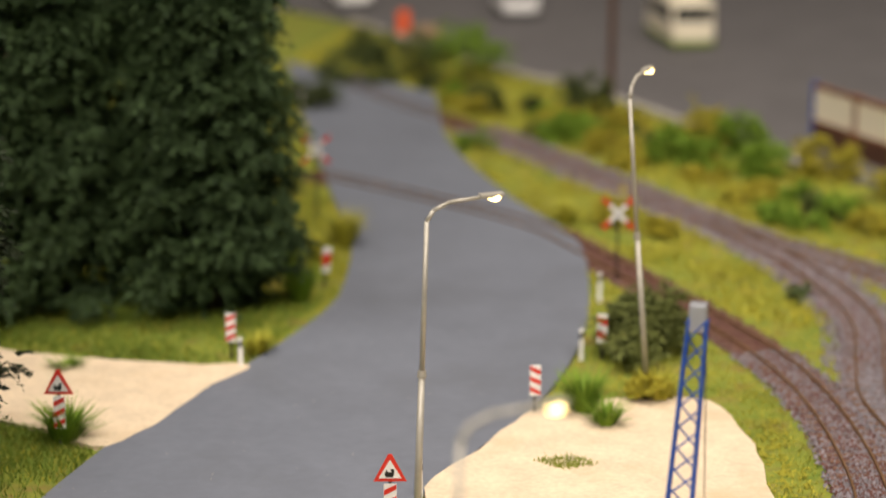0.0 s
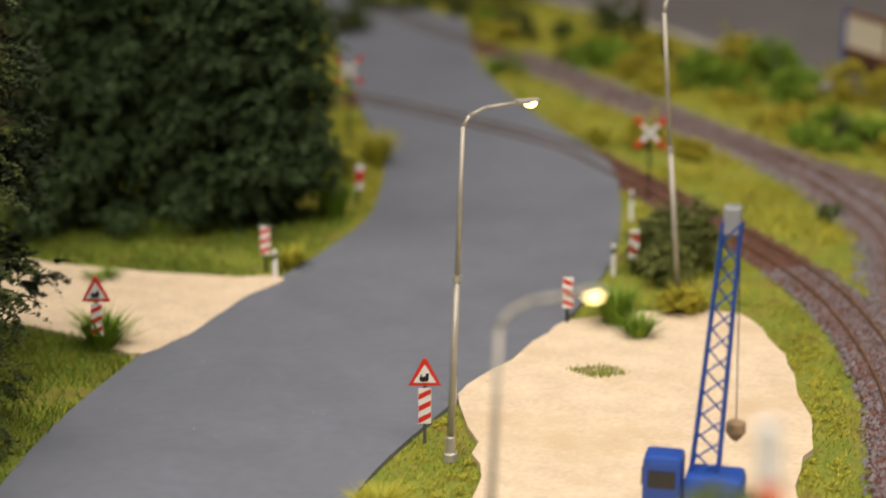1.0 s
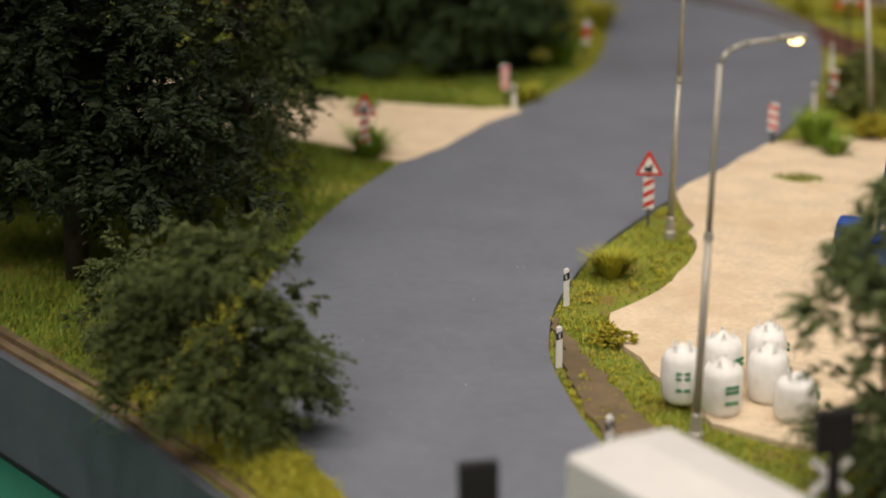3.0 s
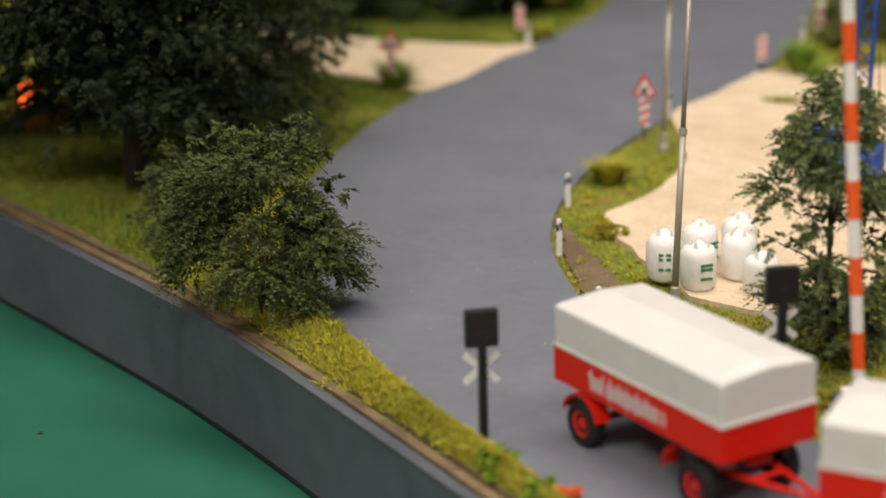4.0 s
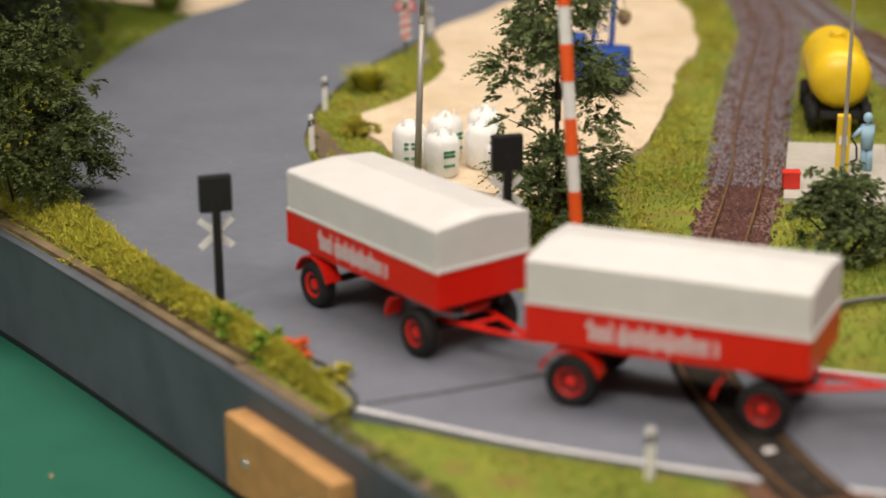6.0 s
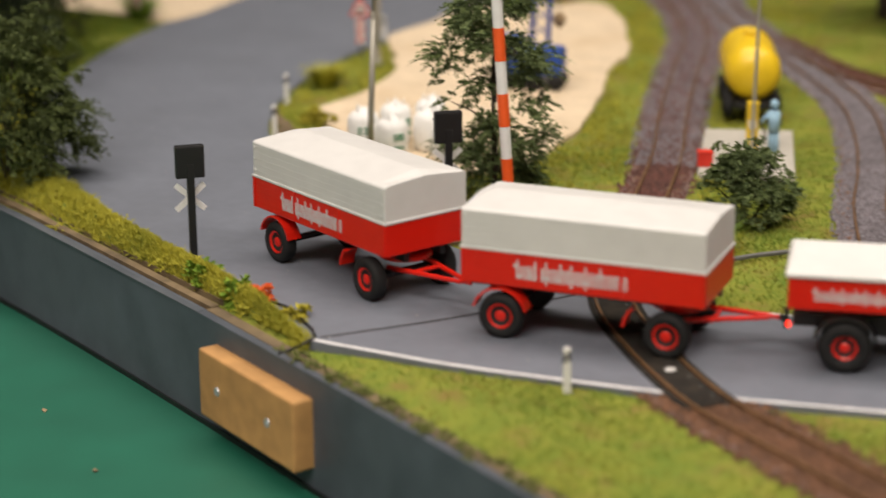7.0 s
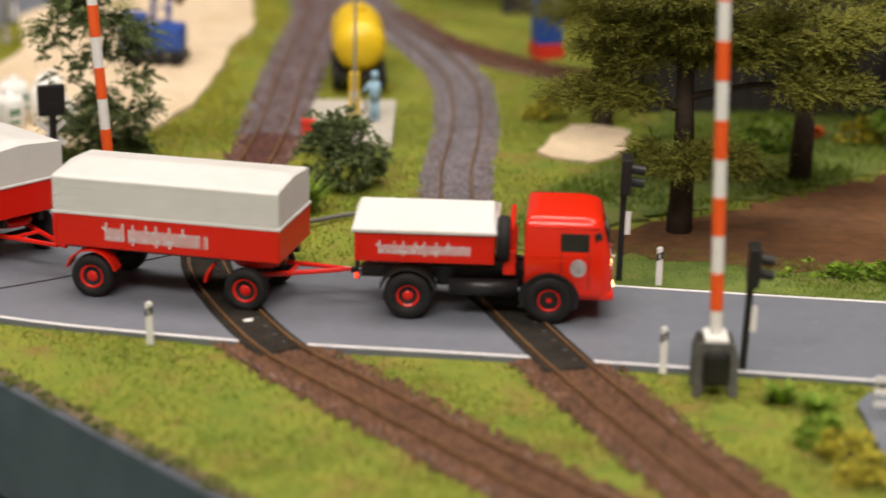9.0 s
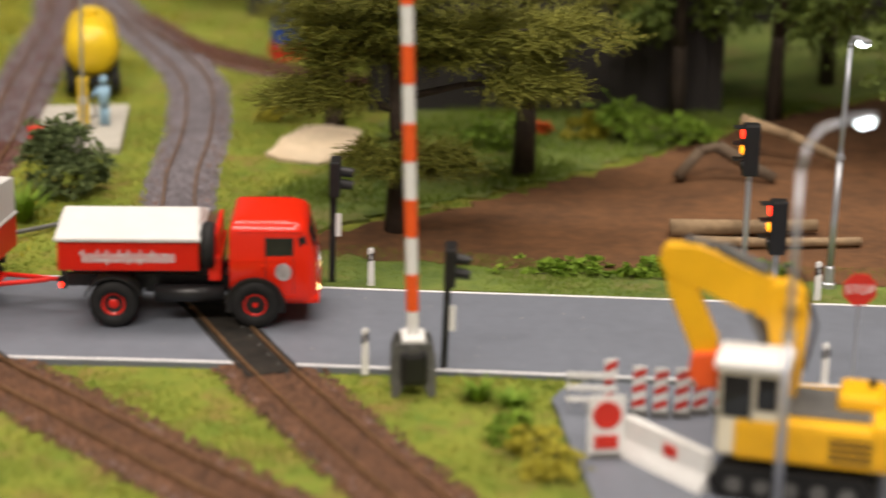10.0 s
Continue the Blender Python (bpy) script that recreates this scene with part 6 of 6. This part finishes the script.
soil_bend = patch("soil_verge", [(-305, 468), (-297, 446), (-290, 428), (-269, 388), (-248, 361), (-226, 340), (-205, 322), (-199, 329), (-215, 350), (-238, 371), (-259, 397), (-282, 433), (-295, 453)], LEDGE, -0.4, 2.5, 0.7, 21, step=3.0)
tagged(soil_bend, "bare grey-brown soil along the road's edge", "soil", kind="structure")

# a grassy bank between the board and the road
rng = np.random.default_rng(77)
xl, yl = np.array(ROAD_LEFT, float)[10:].T
bx = np.arange(-400, -216, 3.0)
lo = edge_at(bx) + 9.5
hi = np.maximum(np.interp(bx, xl, yl) - 0.6, lo + 3)
rows_ = 9
uu = np.linspace(0, 1, rows_)[None]
by = lo[:, None] + (hi - lo)[:, None] * uu
bz = -2.4 + 5.4 * np.sin(np.pi * np.clip(uu * 0.96, 0, 1)) ** 0.7 * np.clip((-216 - bx) / 20, 0.15, 1)[:, None] + rng.normal(0, 0.35, by.shape)
bv = np.stack([np.repeat(bx[:, None], rows_, 1), by, bz], -1)
bq = [(i * rows_ + j, (i + 1) * rows_ + j, (i + 1) * rows_ + j + 1, i * rows_ + j + 1) for i in range(len(bx) - 1) for j in range(rows_ - 1)]
bank = tagged(soup("bank", bv.reshape(-1, 3), bq, TURF, smooth=True), "grassy bank between the board and the road", "bank", kind="structure")
n = 26000
ii, jj = rng.uniform(0, len(bx) - 1.001, n), rng.uniform(0, rows_ - 1.001, n)
i0, j0 = ii.astype(int), jj.astype(int)
base = bv[i0, j0] + (bv[i0 + 1, j0] - bv[i0, j0]) * (ii - i0)[:, None] + (bv[i0, j0 + 1] - bv[i0, j0]) * (jj - j0)[:, None]
a = rng.uniform(0, 6.28, n)
w = np.stack([np.cos(a), np.sin(a), 0 * a], 1) * 0.3
tip = base + np.c_[rng.normal(0, 0.7, (n, 2)), rng.uniform(0.8, 2.3, n)]
fv = np.stack([base - w, base + w, tip], 1).reshape(-1, 3)
tagged(soup("turf_fibres", fv, np.arange(3 * n).reshape(n, 3).tolist(), GRASSYELLOW), "short yellow-green static grass on the bank", "grass", kind="stuff")

pick = rng.choice(n, 420)
foam_c = base[pick] + (0, 0, 0.2)
foam_r = np.repeat(rng.uniform(0.9, 2.6, 420)[:, None], 3, 1) * (1, 1, 0.7)
tagged(sprays("bank_foam", foam_c, foam_r, 42000, 0.55, GRASSYELLOW, None, 78, 0.1), "crumbly yellow-green scatter foam on the bank", "ground cover", kind="stuff")

# crumbly foam mounds on the verges round the sand yard
fx, fy = rng.uniform(-325, -160, 3400), rng.uniform(305, 690, 3400)
keep = np.ones(len(fx), bool)
for poly in AVOID:
    keep &= ~inside(fx, fy, poly)
for line in (one, two, up):
    keep &= np.hypot(fx[:, None] - line[None, ::2, 0], fy[:, None] - line[None, ::2, 1]).min(1) > 17
keep &= np.sin(fx * 0.09 + 1.7 * np.sin(fy * 0.05)) + rng.normal(0, 0.5, len(fx)) > -0.1
fx, fy = fx[keep], fy[keep]
mound_r = np.repeat(rng.uniform(0.9, 2.8, len(fx))[:, None], 3, 1) * (1, 1, 0.6)
tagged(sprays("verge_foam", np.stack([fx, fy, ground_z(fx, fy) + 0.3], 1), mound_r, 90 * len(fx), 0.6, GRASSYELLOW, None, 79, 0.1), "crumbly yellow-green scatter foam on the verges", "ground cover", kind="stuff")

# mossy clumps along the rim of the turf
ex = rng.uniform(-224, 60, 420)
ey = edge_at(ex) + rng.uniform(0.8, 5.5, 420)
rim_r = np.repeat(rng.uniform(0.8, 2.0, 420)[:, None], 3, 1) * (1, 1, 0.6)
tagged(sprays("rim_moss", np.stack([ex, ey, np.full(420, -2.4)], 1), rim_r, 34000, 0.6, OLIVE, None, 80, 0.3), "dull olive moss clumps along the board's rim", "ground cover", kind="stuff")

# small pale chips and dirt lying on the road
n = 260
k = rng.uniform(0, 1, (4000, 2))
cx, cy = -410 + k[:, 0] * 500, 205 + k[:, 1] * 560
ok = on_road(cx, cy)
cx, cy = cx[ok][:n], cy[ok][:n]
cv, cf = [], []
for x, y in zip(cx, cy):
    r, t0 = rng.uniform(0.12, 0.42), rng.uniform(0, 6.28)
    q = [(x + r * math.cos(t0 + d) * rng.uniform(0.5, 1.2), y + r * math.sin(t0 + d) * rng.uniform(0.5, 1.2), 0.02) for d in (0, 2.1, 4.2)] + [(x, y, 0.25 * r + 0.1)]
    m0 = len(cv)
    cv += q
    cf += [(m0, m0 + 1, m0 + 3), (m0 + 1, m0 + 2, m0 + 3), (m0 + 2, m0, m0 + 3)]
tagged(soup("road_chips", cv, cf, CONCRETE), "tiny pale chips and dirt scattered on the road", "dirt", kind="stuff")

# dead leaves and specks on the green table and the board
for i, (x, y) in enumerate([(-330, 268), (-300, 250), (-372, 290), (-310, 205), (-352, 245), (-270, 215), (-420, 330), (-395, 280), (-250, 160)]):
    lf = bmesh.new()
    q = [(0, -1.6, 0), (0.8, -0.4, 0.25), (1.3, 0.6, 0.1), (0, 1.7, 0.35), (-1.1, 0.5, 0.2), (-0.7, -0.6, 0.05)]
    vs = [lf.verts.new((a * (0.5 + 0.12 * (i % 4)), b * (0.5 + 0.12 * (i % 4)), c + 0.1)) for a, b, c in q]
    lf.faces.new(vs)
    r = bmesh.ops.extrude_face_region(lf, geom=lf.faces[:])
    bmesh.ops.translate(lf, vec=(0, 0, 0.15), verts=[v for v in r["geom"] if isinstance(v, bmesh.types.BMVert)])
    ob = part("dead_leaf", lf, LOG if i % 3 else BROWN)
    ob.matrix_basis = pose(x * MM, y * MM, -34.0 * MM, 0, 0, 40 * i)
    tagged(ob, "small brown dead leaf on the green table", "leaf", "dead leaves")
